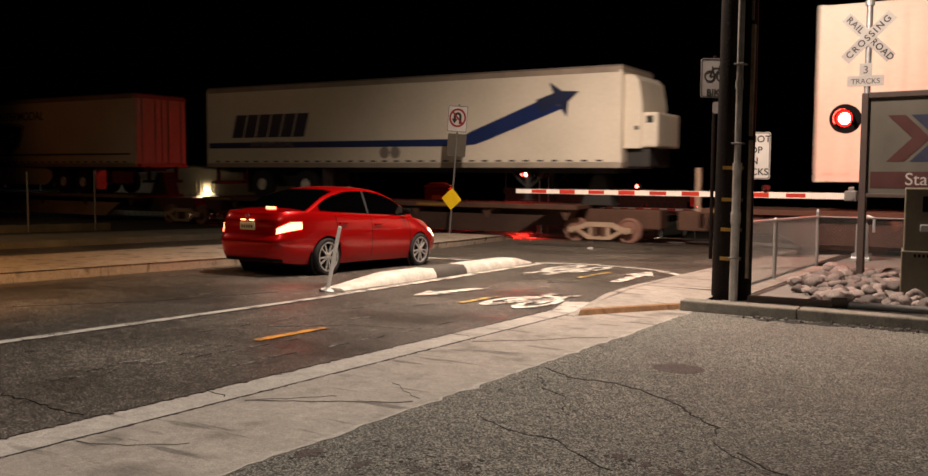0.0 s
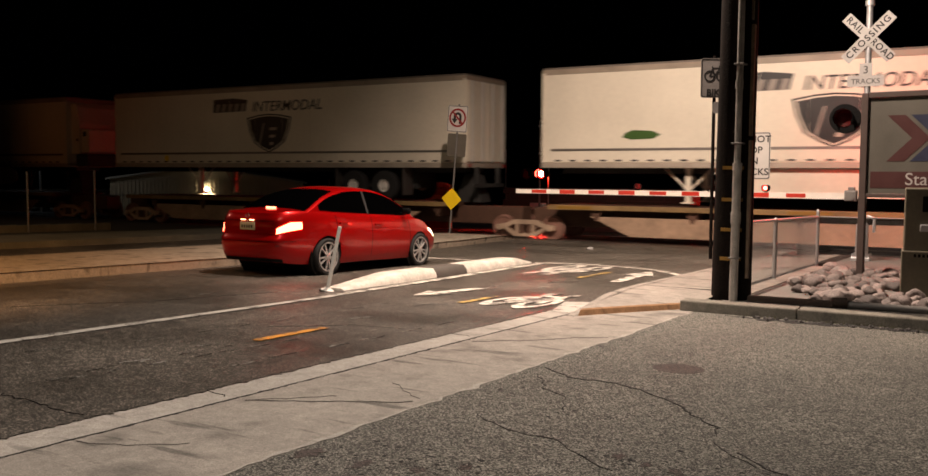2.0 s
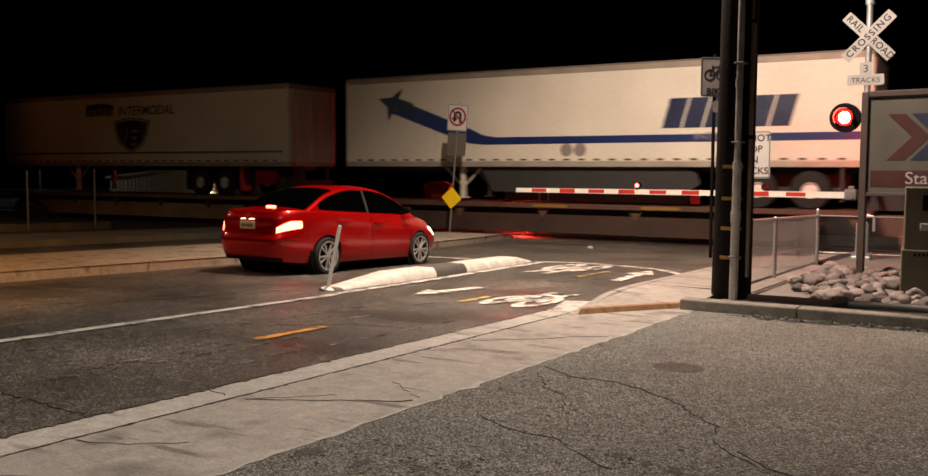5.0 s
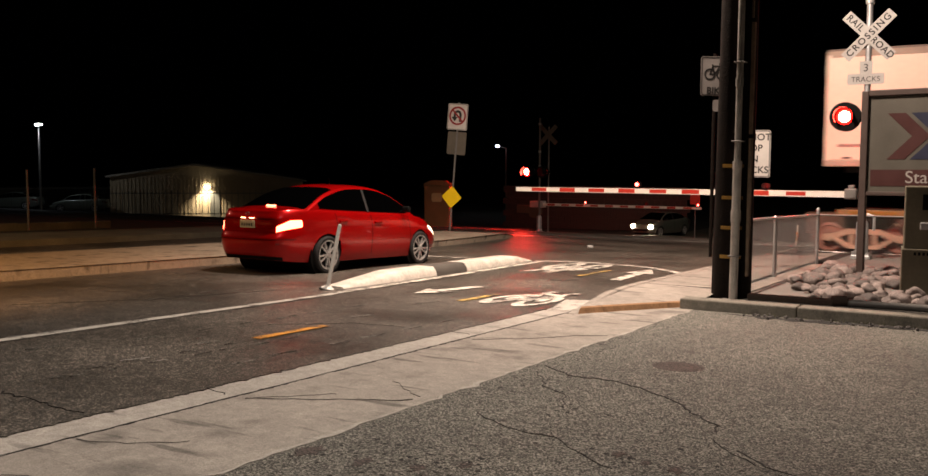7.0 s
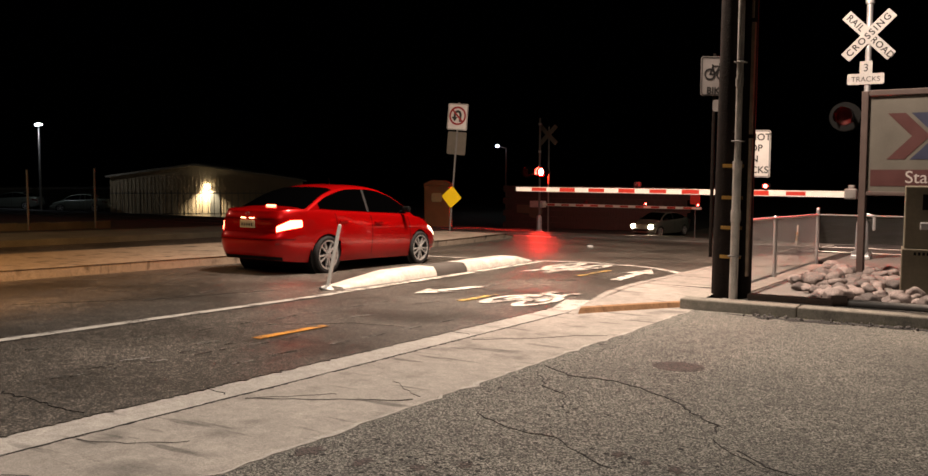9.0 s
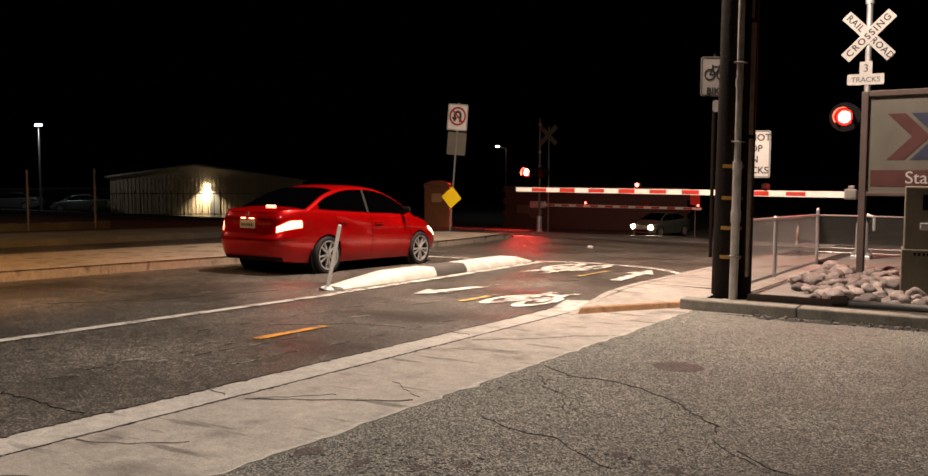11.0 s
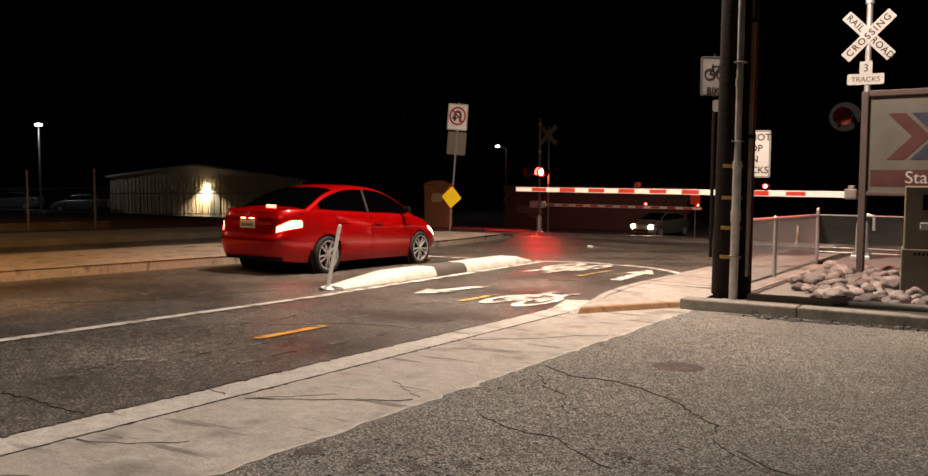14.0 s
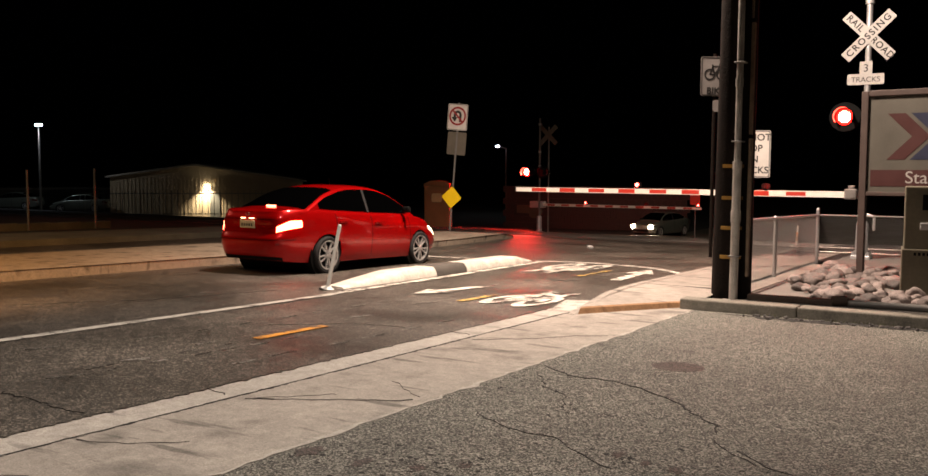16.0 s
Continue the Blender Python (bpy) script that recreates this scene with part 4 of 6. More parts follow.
def truck(parent, x):
    """A two-axle rail truck under the wagon."""
    for dx in (-0.83, 0.83):
        for y in (0.55, 2.05):
            b = bmesh.new()
            m = Matrix.Translation((x + dx, y, RAIL_Z + 0.02 + 0.36)) @ pose(0, 0, 0, 90) @ Matrix.Diagonal((0.79, 0.79, 1, 1))
            lathe(b, [(0.05, -0.09), (0.40, -0.07), (0.48, -0.075), (0.485, -0.04), (0.45, -0.035), (0.45, 0.06), (0.40, 0.065), (0.36, 0.03), (0.18, 0.03), (0.14, 0.11), (0.02, 0.115)], 26, m)
            part("train_wheel", b, WHEEL_STEEL, parent, smooth=True)
    for y in (0.36, 2.24):
        b = bmesh.new()
        z = RAIL_Z + 0.02
        outline = (([-0.98, -0.62, -0.35, 0.35, 0.62, 0.98, 0.98, 0.66, 0.4, -0.4, -0.66, -0.98], [0.30, 0.35, 0.47, 0.47, 0.35, 0.30, 0.44, 0.48, 0.60, 0.60, 0.48, 0.44]),
                   ([-0.74, -0.36, 0.36, 0.74, 0.58, 0.3, -0.3, -0.58], [0.34, 0.10, 0.10, 0.34, 0.36, 0.20, 0.20, 0.36]))
        for xs, zs in outline:
            prism(b, [(x + px, z + pz) for px, pz in zip(xs, zs)], -y - 0.06, -y + 0.06, m=UP)
        for k in (-0.27, 0.27):
            box(b, x + k - 0.05, x + k + 0.05, y - 0.05, y + 0.05, z + 0.18, z + 0.5)
        part("side_frame", b, CAST_STEEL, parent, "dusty cast side frame")
        for k in (-0.12, 0.12):
            b = bmesh.new()
            tube(b, (x + k, y, z + 0.19), (x + k, y, z + 0.46), 0.085, seg=12)
            part("spring", b, RUST, parent, "rusty coil spring")
        for k in (-0.83, 0.83):
            b = bmesh.new()
            yy = y - 0.1 if y < 1 else y + 0.1
            tube(b, (x + k, y, z + 0.36), (x + k, yy, z + 0.36), 0.1, 0.085, seg=14)
            part("bearing_cap", b, CAST_STEEL, parent)


def wagon(x0, length, trucks, side=None):
    """The low flat wagon under one trailer, with the trucks at its joint."""
    w = thing("flat_wagon", Matrix(), "low dusty brown railway flat wagon carrying a trailer", "railway wagon", "wagons of the train")
    b = bmesh.new()
    box(b, 0, length, 0.95, 1.65, -0.28, 0.28, bevel=0.03)
    part("centre_sill", b, RUST, w)
    b = bmesh.new()
    box(b, 0.9, length - 2.2, 0.12, 2.45, DECK - 0.12, DECK, bevel=0.01)
    part("deck", b, RUST, w)
    b = bmesh.new()
    box(b, 0.9, length - 2.2, -0.02, 0.119, DECK - 0.13, DECK + 0.01, bevel=0.012)
    part("side_sill", b, SILL_TAN if side else RUST, w, "ochre dusty edge sill of the deck" if side else "rusty edge sill of the deck")
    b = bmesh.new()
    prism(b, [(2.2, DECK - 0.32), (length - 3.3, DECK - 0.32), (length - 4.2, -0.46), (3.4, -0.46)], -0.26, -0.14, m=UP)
    part("side_plate", b, side or DIM_SIDE, w, "tan dusty side plate" if side else "brown side plate, dim light put into its colour")
    for i in (0, 2, 3):
        b = bmesh.new()
        x = 1.2 + i * (length - 4) / 4.6
        box(b, x, x + 1.1, -0.026, -0.018, DECK - 0.10, DECK - 0.02)
        part("deck_stripe", b, YELLOW_BAND, w, "worn yellow stripe")
    for i in range(6):
        b = bmesh.new()
        x = 2.2 + i * (length - 5) / 5
        prism(b, [(x, DECK - 0.12), (x + 0.4, DECK - 0.12), (x + 0.22, DECK - 0.45), (x + 0.18, DECK - 0.45)], -0.95, -0.10, m=UP)
        part("bracket", b, RUST, w)
    b = bmesh.new()
    prism(b, [(length - 2.5, DECK - 0.01), (length - 1.5, DECK - 0.01), (length - 1.75, BOTTOM - 0.2), (length - 2.1, BOTTOM - 0.2)], -1.6, -1.0, m=UP)
    part("hitch", b, TRAILER_DARK, w, "dark trailer hitch")
    for x in trucks:
        truck(w, x)
    return on_train(w, x0)


TRAILERS = [(-25.72, "arrow", True, False, False, False, 3.65, 1.0), (-45.80, "shield", False, True, True, True, 12.3, 0.62), (-64.55, "shield", False, True, False, False, 12.4, 0.62),
            (-83.70, "shield", True, False, True, False, 3.2, 0.62), (-103.65, "arrow", False, True, True, False, 14.1, 0.66), (-122.33, "shield", False, True, False, False, 12.4, 0.62)]
for row in TRAILERS:
    trailer(*row)
for x0, length, trucks in ((-26.9, 18.2, (16.57, -0.6)), (-46.5, 19.0, (0.0,)), (-64.9, 18.0, (1.4,)), (-84.6, 18.2, (16.57, -1.0)), (-104.6, 19.4, (-0.6,)), (-122.9, 17.8, (1.5,))):
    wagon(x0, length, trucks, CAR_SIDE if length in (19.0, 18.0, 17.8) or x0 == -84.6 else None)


def container_stack(x0):
    c = thing("tall_container", Matrix(), "tall plain white steel container on a low wagon", "container", "trailers on the train")
    b = bmesh.new()
    box(b, 0, LONG, 0, 2.5, 1.14, 5.55, bevel=0.03)
    part("box_body", b, TRAILER, c)
    b = bmesh.new()
    for i in range(40):
        box(b, 0.2 + i * 0.4, 0.4 + i * 0.4, -0.022, 0.002, 1.35, 5.4)
    part("ribs", b, TRAILER, c)
    for x in (0.0, LONG - 0.16):
        for y in (-0.015, 2.37):
            b = bmesh.new()
            box(b, x, x + 0.16, y, y + 0.145, 1.14, 5.56, bevel=0.01)
            part("corner_post", b, TRAILER, c)
    return on_train(c, x0)


container_stack(-4.4)
last_wagon = wagon(-8.2, 21.6, (4.4, 19.6))
for x in (0.75, 1.35):
    b = bmesh.new()
    box(b, x - 0.06, x + 0.06, 0.3, 0.42, DECK - 0.1, 1.5, bevel=0.01)
    part("stanchion", b, CAST_STEEL, last_wagon, "upright end post")


# ---- cars ----
def spline(pts, x):
    """Smooth height through points (x, z)."""
    for i in range(len(pts) - 1):
        if x <= pts[i + 1][0] or i == len(pts) - 2:
            (x0, z0), (x1, z1) = pts[i], pts[i + 1]
            k = min(1, max(0, (x - x0) / (x1 - x0)))
            m0 = (z1 - pts[i - 1][1]) / (x1 - pts[i - 1][0]) if i else (z1 - z0) / (x1 - x0)
            m1 = (pts[i + 2][1] - z0) / (pts[i + 2][0] - x0) if i + 2 < len(pts) else (z1 - z0) / (x1 - x0)
            h = x1 - x0
            return (2 * k ** 3 - 3 * k * k + 1) * z0 + (k ** 3 - 2 * k * k + k) * h * m0 + (3 * k * k - 2 * k ** 3) * z1 + (k ** 3 - k * k) * h * m1
    return pts[-1][1]


SHOULDER = [(-2.2, 0.94), (-2.0, 0.985), (-1.6, 1.00), (-1.0, 0.965), (0.0, 0.92), (0.9, 0.885), (1.3, 0.85), (1.7, 0.77), (2.0, 0.68), (2.2, 0.61)]
BELLY = [(-2.2, 0.25), (-1.7, 0.20), (-1.2, 0.19), (1.3, 0.17), (1.8, 0.19), (2.2, 0.24)]
SIDE = [(0.0, 0.925), (0.12, 0.96), (0.3, 0.985), (0.5, 1.0), (0.68, 0.995), (0.85, 0.975), (1.0, 0.93)]
TAIL = [(0.0, 0.955), (0.15, 0.985), (0.35, 1.0), (0.5, 0.998), (0.56, 0.982), (0.7, 0.972), (0.9, 0.972), (1.0, 0.955)]
NOSE = [(0.0, 0.965), (0.2, 0.992), (0.45, 1.0), (0.65, 0.985), (0.85, 0.95), (1.0, 0.90)]
ROOF = [(-1.78, 1.00), (-1.5, 1.12), (-1.1, 1.295), (-0.6, 1.405), (-0.2, 1.42), (0.2, 1.40), (0.55, 1.325), (0.9, 1.17), (1.2, 0.99), (1.34, 0.87)]
HALF, AXLES, ARCH = 0.85, (1.345, -1.225), 0.335


def body_at(a, v, out=0.0):
    """A point of the lower body: a goes round the plan (0 right side, 90 nose), v from sill to shoulder."""
    c, s = math.cos(radians(a)), math.sin(radians(a))
    e = 0.30
    x = HALF * spline(SIDE, v) * math.copysign(abs(c) ** e, c)
    y = 0.02 + 2.235 * (spline(NOSE, v) if s > 0 else spline(TAIL, v)) * math.copysign(abs(s) ** (0.62 if abs(s) < 2 else 1), s)
    pinch = 1 - 0.08 * max(0, (y - 1.2)) ** 1.5 - 0.02 * max(0, (-y - 1.2)) ** 1.5
    x *= pinch
    z = spline(BELLY, y) + v * (spline(SHOULDER, y) - spline(BELLY, y))
    p = Vector((x, y, z))
    if out:
        n = Vector((c * 1.0, s * 1.0, 0.0)).normalized()
        p += n * out
    return p


def house_at(y, z):
    """Half width of the upper body at y, z."""
    sh = spline(SHOULDER, y)
    return 0.755 - 0.40 * max(0, z - sh) - 0.05 * max(0, abs(y) - 0.9) ** 1.5


def patch(bm, f, nu, nv, index=0):
    rows = [[bm.verts.new(f(i / nu, j / nv)) for j in range(nv + 1)] for i in range(nu + 1)]
    for a, b in zip(rows, rows[1:]):
        for j in range(nv):
            face = bm.faces.new((a[j], a[j + 1], b[j + 1], b[j]))
            face.material_index = index
    return rows


def car(m, paint, label, tail, lit, name="car"):
    car_ = thing(name, m, label, "car")
    bm = bmesh.new()
    na, nv = 200, 22
    angles = [360 * i / na for i in range(na)]
    rows = [[bm.verts.new(body_at(a, j / nv)) for a in angles] for j in range(nv + 1)]
    for r0, r1 in zip(rows, rows[1:]):
        for i in range(na):
            bm.faces.new((r0[i], r0[(i + 1) % na], r1[(i + 1) % na], r1[i]))
    # deck: bonnet and boot lid, with a slight crown
    last = rows[-1]
    for k in (0.97, 0.9, 0.75, 0.5, 0.25):
        ringv = []
        for v in rows[-1]:
            crown = (0.055 if v.co.y > 0.5 else 0.03) * (1 - k ** 2) + (0.018 if k < 0.99 else 0)
            ringv.append(bm.verts.new((v.co.x * k, v.co.y * (1 - (1 - k) * 0.06), v.co.z + crown)))
        for i in range(na):
            bm.faces.new((last[i], last[(i + 1) % na], ringv[(i + 1) % na], ringv[i]))
        last = ringv
    half = na // 2
    for i in range(-na // 4, na // 4):
        a, b, c, d = last[i % na], last[(i + 1) % na], last[(half - i - 1) % na], last[(half - i) % na]
        if len({a, b, c, d}) == 4:
            bm.faces.new((a, b, c, d))
    bottom = rows[0]
    bm.faces.new(bottom[::-1])
    # wheel arches
    for ya in AXLES:
        for v in bm.verts:
            dy, dz = v.co.y - ya, v.co.z - 0.30
            r = math.hypot(dy, dz)
            if abs(v.co.x) > 0.5 and ARCH - 0.045 < r < ARCH + 0.02 and r > 0.01:
                v.co.y, v.co.z = ya + dy * ARCH / r, 0.30 + dz * ARCH / r
        gone = [f for f in bm.faces if abs(f.calc_center_median().x) > 0.5 and math.hypot(f.calc_center_median().y - ya, f.calc_center_median().z - 0.30) < ARCH - 0.004 and len(f.verts) == 4]
        bmesh.ops.delete(bm, geom=gone, context="FACES")
    part("body", bm, paint, car_, smooth=True)
    # upper body
    bm = bmesh.new()
    nu, nw = 70, 8
    ys = [-1.78 + (1.34 + 1.78) * i / nu for i in range(nu + 1)]
    prev = None
    for y in ys:
        top, sh = spline(ROOF, y), spline(SHOULDER, y) - 0.04
        top = max(top, sh + 0.01)
        edge = max(sh + 0.005, top - 0.075)
        pts = [(house_at(y, sh + (edge - sh) * k / nw), sh + (edge - sh) * k / nw) for k in range(nw + 1)]
        wx = pts[-1][0]
        for k in range(1, 8):
            a = k / 8
            pts.append((wx * (1 - a ** 1.6) if k < 8 else 0, edge + (top - edge) * (1 - (1 - a) ** 2.4)))
        pts.append((0, top))
        full = [(x, z) for x, z in pts] + [(-x, z) for x, z in pts[-2::-1]]
        row = [bm.verts.new((x, y, z)) for x, z in full]
        if prev:
            for i in range(len(row) - 1):
                bm.faces.new((prev[i], prev[i + 1], row[i + 1], row[i]))
        prev = row
    part("roof", bm, paint, car_, smooth=True)

    # windows
    def side_window(y0, y1, sgn, name, low_front=0.0):
        b = bmesh.new()

        def f(u, v):
            y = y0 + (y1 - y0) * u
            lo = spline(SHOULDER, y) + 0.045
            hi = max(lo + 0.004, spline(ROOF, y) - 0.078)
            z = lo + (hi - lo) * v
            return (sgn * (house_at(y, z) + 0.006), y, z)
        patch(b, f, 22, 8)
        part(name, b, GLASS, car_, "dark tinted window", smooth=True)
    for sgn in (1, -1):
        side_window(-1.34, -0.14, sgn, "rear_side_window")
        side_window(-0.08, 0.98, sgn, "front_side_window")
        b = bmesh.new()

        def f(u, v):
            y = -0.14 + 0.06 * u
            lo, hi = spline(SHOULDER, y) + 0.04, spline(ROOF, y) - 0.076
            z = lo + (hi - lo) * v
            return (sgn * (house_at(y, z) + 0.007), y, z)
        patch(b, f, 1, 6)
        part("door_pillar", b, RUBBER, car_)

    def screen(y0, y1, name, w0, w1):
        b = bmesh.new()

        def f(u, v):
            y = y0 + (y1 - y0) * v
            top, sh = spline(ROOF, y), spline(SHOULDER, y) - 0.04
            edge = max(sh + 0.005, top - 0.075)
            wx = house_at(y, edge)
            k = (w0 + (w1 - w0) * v)
            x = (2 * u - 1) * wx * k
            a = (1 - min(1, abs(x) / wx)) ** (1 / 1.6)
            z = edge + (top - edge) * (1 - (1 - a) ** 2.4)
            return (x, y, z + 0.012)
        patch(b, f, 18, 16)
        part(name, b, GLASS, car_, "dark tinted screen", smooth=True)
    screen(-1.64, -0.86, "rear_window", 0.93, 0.90)
    screen(0.42, 1.22, "windscreen", 0.90, 0.95)
    b = bmesh.new()
    box(b, -0.10, 0.10, -1.665, -1.64, 1.052, 1.078, bevel=0.006)
    if tail and lit:
        part("high_brake_lamp", b, LIT_TAIL, car_, "lit high brake lamp")
    else:
        b.free()

    # lamps
    def lamp_patch(name, a0, a1, lo, hi, material, text, taper=0.0, lift=-0.02):
        b = bmesh.new()

        def f(u, v):
            a = a0 + (a1 - a0) * u
            l2, h2 = lo + taper * u, hi + lift * min(1, 1.7 * u)
            return body_at(a, l2 + (h2 - l2) * v, 0.012)
        patch(b, f, 24, 6)
        part(name, b, material, car_, text, smooth=True)
    tail_mat = LIT_TAIL if tail and lit else LENS_OFF
    lamp_patch("tail_lamp", 270 + 15, 314, 0.60, 0.715, tail_mat, "lit red tail lamp", 0.085, 0.105)
    lamp_patch("tail_lamp", 270 - 15, 226, 0.60, 0.715, tail_mat, "lit red tail lamp", 0.085, 0.105)
    head_mat = LIT_HEAD if lit else GLASS
    lamp_patch("headlamp", 90 - 18, 44, 0.66, 0.90, head_mat if tail else GLASS, "swept headlamp", 0.12)
    lamp_patch("headlamp", 90 + 18, 136, 0.66, 0.90, head_mat if tail else GLASS, "swept headlamp", 0.12)
    if not tail:
        for sgn in (1, -1):
            b = bmesh.new()
            bmesh.ops.create_uvsphere(b, u_segments=16, v_segments=10, radius=0.125, matrix=Matrix.Translation((sgn * 0.6, 2.05, 0.60)))
            part("headlamp_bulb", b, LIT_HEAD_FAR, car_, "bright lit headlamp", smooth=True)
    b = bmesh.new()
    patch(b, lambda u, v: body_at(72 + 36 * u, 0.28 + 0.3 * v, 0.008), 16, 5)
    part("grille", b, TRIM, car_)
    b = bmesh.new()
    patch(b, lambda u, v: body_at(270 - 24 + 48 * u, 0.005 + 0.07 * v, 0.006), 20, 4)
    part("bumper_bottom_strip", b, TRIM, car_, "black strip along the bottom of the bumper", smooth=True)
    b = bmesh.new()
    patch(b, lambda u, v: body_at(270 - 40 + 80 * u, 0.435 + 0.012 * v, 0.004), 26, 1)
    part("bumper_seam", b, TRIM, car_)
    b = bmesh.new()
    patch(b, lambda u, v: body_at(270 - 14 + 28 * u, 0.875 + 0.010 * v, 0.004), 16, 1)
    part("boot_seam", b, TRIM, car_)
    # number plate in its recess
    b = bmesh.new()
    patch(b, lambda u, v: body_at(270 - 17 + 34 * u, 0.60 + 0.26 * v, 0.006), 14, 5)
    part("plate_recess", b, paint, car_)
    yr = body_at(270, 0.7).y
    b = bmesh.new()
    box(b, -0.155, 0.155, yr - 0.022, yr - 0.012, 0.725, 0.845, bevel=0.004)
    plate = part("number_plate", b, PLATE, car_, "pale number plate with plain bars")
    b = bmesh.new()
    for i in range(5):
        box(b, -0.12 + i * 0.05, -0.09 + i * 0.05, yr - 0.0245, yr - 0.0215, 0.755, 0.80)
    part("plate_bar", b, SIGN_BLACK, plate)
    if tail and lit:
        for sgn in (-1, 1):
            b = bmesh.new()
            box(b, sgn * 0.09 - 0.04, sgn * 0.09 + 0.04, yr - 0.03, yr - 0.006, 0.873, 0.885)
            part("plate_lamp", b, LIT_PLATE, car_, "small lit number plate lamp")
    b = bmesh.new()
    ring(b, [(x * 1.0, y * 0.6) for x, y in circle(0.042, 20)], [(x * 1.0, y * 0.6) for x, y in circle(0.032, 20)], 0, 0.008, m=Matrix.Translation((0, yr - 0.014, 0.945)) @ UP)
    part("badge", b, STEEL_DULL, car_, "small dull badge")
    for sgn in (-1, 1):
        b = bmesh.new()
        patch(b, lambda u, v: body_at(270 + sgn * (17 + 5 * u), 0.33 + 0.04 * v, 0.006), 4, 2)
        part("reflector", b, SIGN_RED, car_, "red reflector")
    # seams, handles, mirrors, sill
    for sgn in (1, -1):
        for y0, y1 in ((-1.02, -0.98), (-0.11, -0.11), (0.98, 1.04)):
            b = bmesh.new()

            def f(u, v):
                y = (y0 + (y1 - y0) * (1 - v)) + (u - 0.5) * 0.012
                s = max(-1, min(1, (y - 0.02) / 2.235))
                a = math.degrees(math.asin(max(-0.999, min(0.999, math.copysign(abs(s) ** (1 / 0.62), s)))))
                p = body_at(a, 0.12 + 0.86 * v, 0.003)
                return (sgn * p.x, y, p.z)
            patch(b, f, 1, 14)
            part("door_seam", b, TRIM, car_)
        for y in (-0.86, 0.06):
            b = bmesh.new()
            s = (y - 0.02) / 2.235
            a = math.degrees(math.asin(math.copysign(abs(s) ** (1 / 0.62), s)))
            p = body_at(a, 0.83)
            box(b, p.x - 0.01, p.x + 0.032, y - 0.10, y + 0.10, p.z - 0.02, p.z + 0.018, bevel=0.009, m=Matrix.Diagonal((sgn, 1, 1, 1)))
            part("door_handle", b, paint, car_)
        b = bmesh.new()
        box(b, 0.80, 0.96, 0.78, 0.87, 0.95, 1.06, bevel=0.035, m=Matrix.Diagonal((sgn, 1, 1, 1)))
        box(b, 0.70, 0.84, 0.84, 0.88, 0.94, 0.98, bevel=0.01, m=Matrix.Diagonal((sgn, 1, 1, 1)))
        part("wing_mirror", b, TRIM, car_)
    b = bmesh.new()
    tube(b, (0, -0.22, 1.39), (0, -0.26, 1.53), 0.005, 0.003, 6)
    part("aerial", b, TRIM, car_)
    b = bmesh.new()
    box(b, -0.66, 0.66, -1.5, 1.65, 0.18, 0.30)
    for ya in AXLES:
        tube(b, (-0.78, ya, 0.30), (0.78, ya, 0.30), 0.37, seg=28)
    part("underbody", b, TRIM, car_)
    # wheels
    for ya in AXLES:
        for sgn in (1, -1):
            wm = Matrix.Translation((sgn * 0.74, ya, 0.30)) @ pose(0, 0, 0, 0, 90 * sgn)
            b = bmesh.new()
            lathe(b, [(0.19, -0.09), (0.27, -0.10), (0.295, -0.08), (0.30, -0.04), (0.30, 0.04), (0.295, 0.08), (0.275, 0.102), (0.236, 0.10), (0.228, 0.08), (0.228, 0.03)], 36, wm, caps=(True, False))
            wheel = part("wheel", b, RUBBER, car_, "black tyre", smooth=True)
            b = bmesh.new()
            ring(b, circle(0.234, 36), circle(0.214, 36), 0.04, 0.098, m=wm)
            for k in range(5):
                for d in (-13, 13):
                    a = radians(72 * k + d)
                    c, s = math.cos(a), math.sin(a)
                    prism(b, [(c * r - s * w, s * r + c * w) for r, w in ((0.03, -0.013), (0.218, -0.011), (0.218, 0.011), (0.03, 0.013))], 0.07, 0.092, m=wm)
            lathe(b, [(0.052, 0.06), (0.052, 0.094), (0.03, 0.10), (0.005, 0.10)], 16, m=wm)
            part("rim", b, ALLOY, wheel, "bright alloy rim with paired spokes")
            b = bmesh.new()
            lathe(b, [(0.005, 0.035), (0.222, 0.035), (0.222, 0.045), (0.005, 0.045)], 24, m=wm)
            part("brake", b, TRIM, wheel)
    return car_


car(pose(-10.11, 12.50, land(12.50) - 0.01, -1.43, 0, -0.7), RED_PAINT, "glossy red compact saloon with lit brake lamps on the asphalt", True, True)
car(pose(-18.1, 53.0, land(53.0), 0, 0, 166), GREEN_PAINT, "dark grey saloon waiting beyond the crossing, headlamps lit", False, True)


# ---- separator, post and signs by the road ----
def separator(y0, y1, material, label, nose=False, tail=False):
    """A length of raised lane separator with a domed section."""
    b = bmesh.new()
    n = 16
    prev = None
    for i in range(n + 1):
        y = y0 + (y1 - y0) * i / n
        k = 1.0
        if nose:
            k = min(1, 0.05 + (i / n * (y1 - y0)) / 1.35)
        if tail:
            k = min(k, 0.08 + ((n - i) / n * (y1 - y0)) / 0.8)
        xc = -7.83 - 0.045 * (y - 9.3)
        w = 0.24 * (0.7 + 0.3 * k)
        h = 0.02 + 0.125 * k
        row = []
        for dx, dz in ((-1, 0), (-0.93, 0.5), (-0.72, 0.94), (-0.62, 1), (0.62, 1), (0.72, 0.94), (0.93, 0.5), (1, 0)):
            row.append(b.verts.new((xc + w * dx, y, land(y) + h * dz)))
        if prev:
            for j in range(7):
                b.faces.new((prev[j], prev[j + 1], row[j + 1], row[j]))
        else:
            b.faces.new(row)
        prev = row
    b.faces.new(prev[::-1])
    return tagged(part("lane_separator", b, material, smooth=True), label, "lane separator", "lane separator lengths")


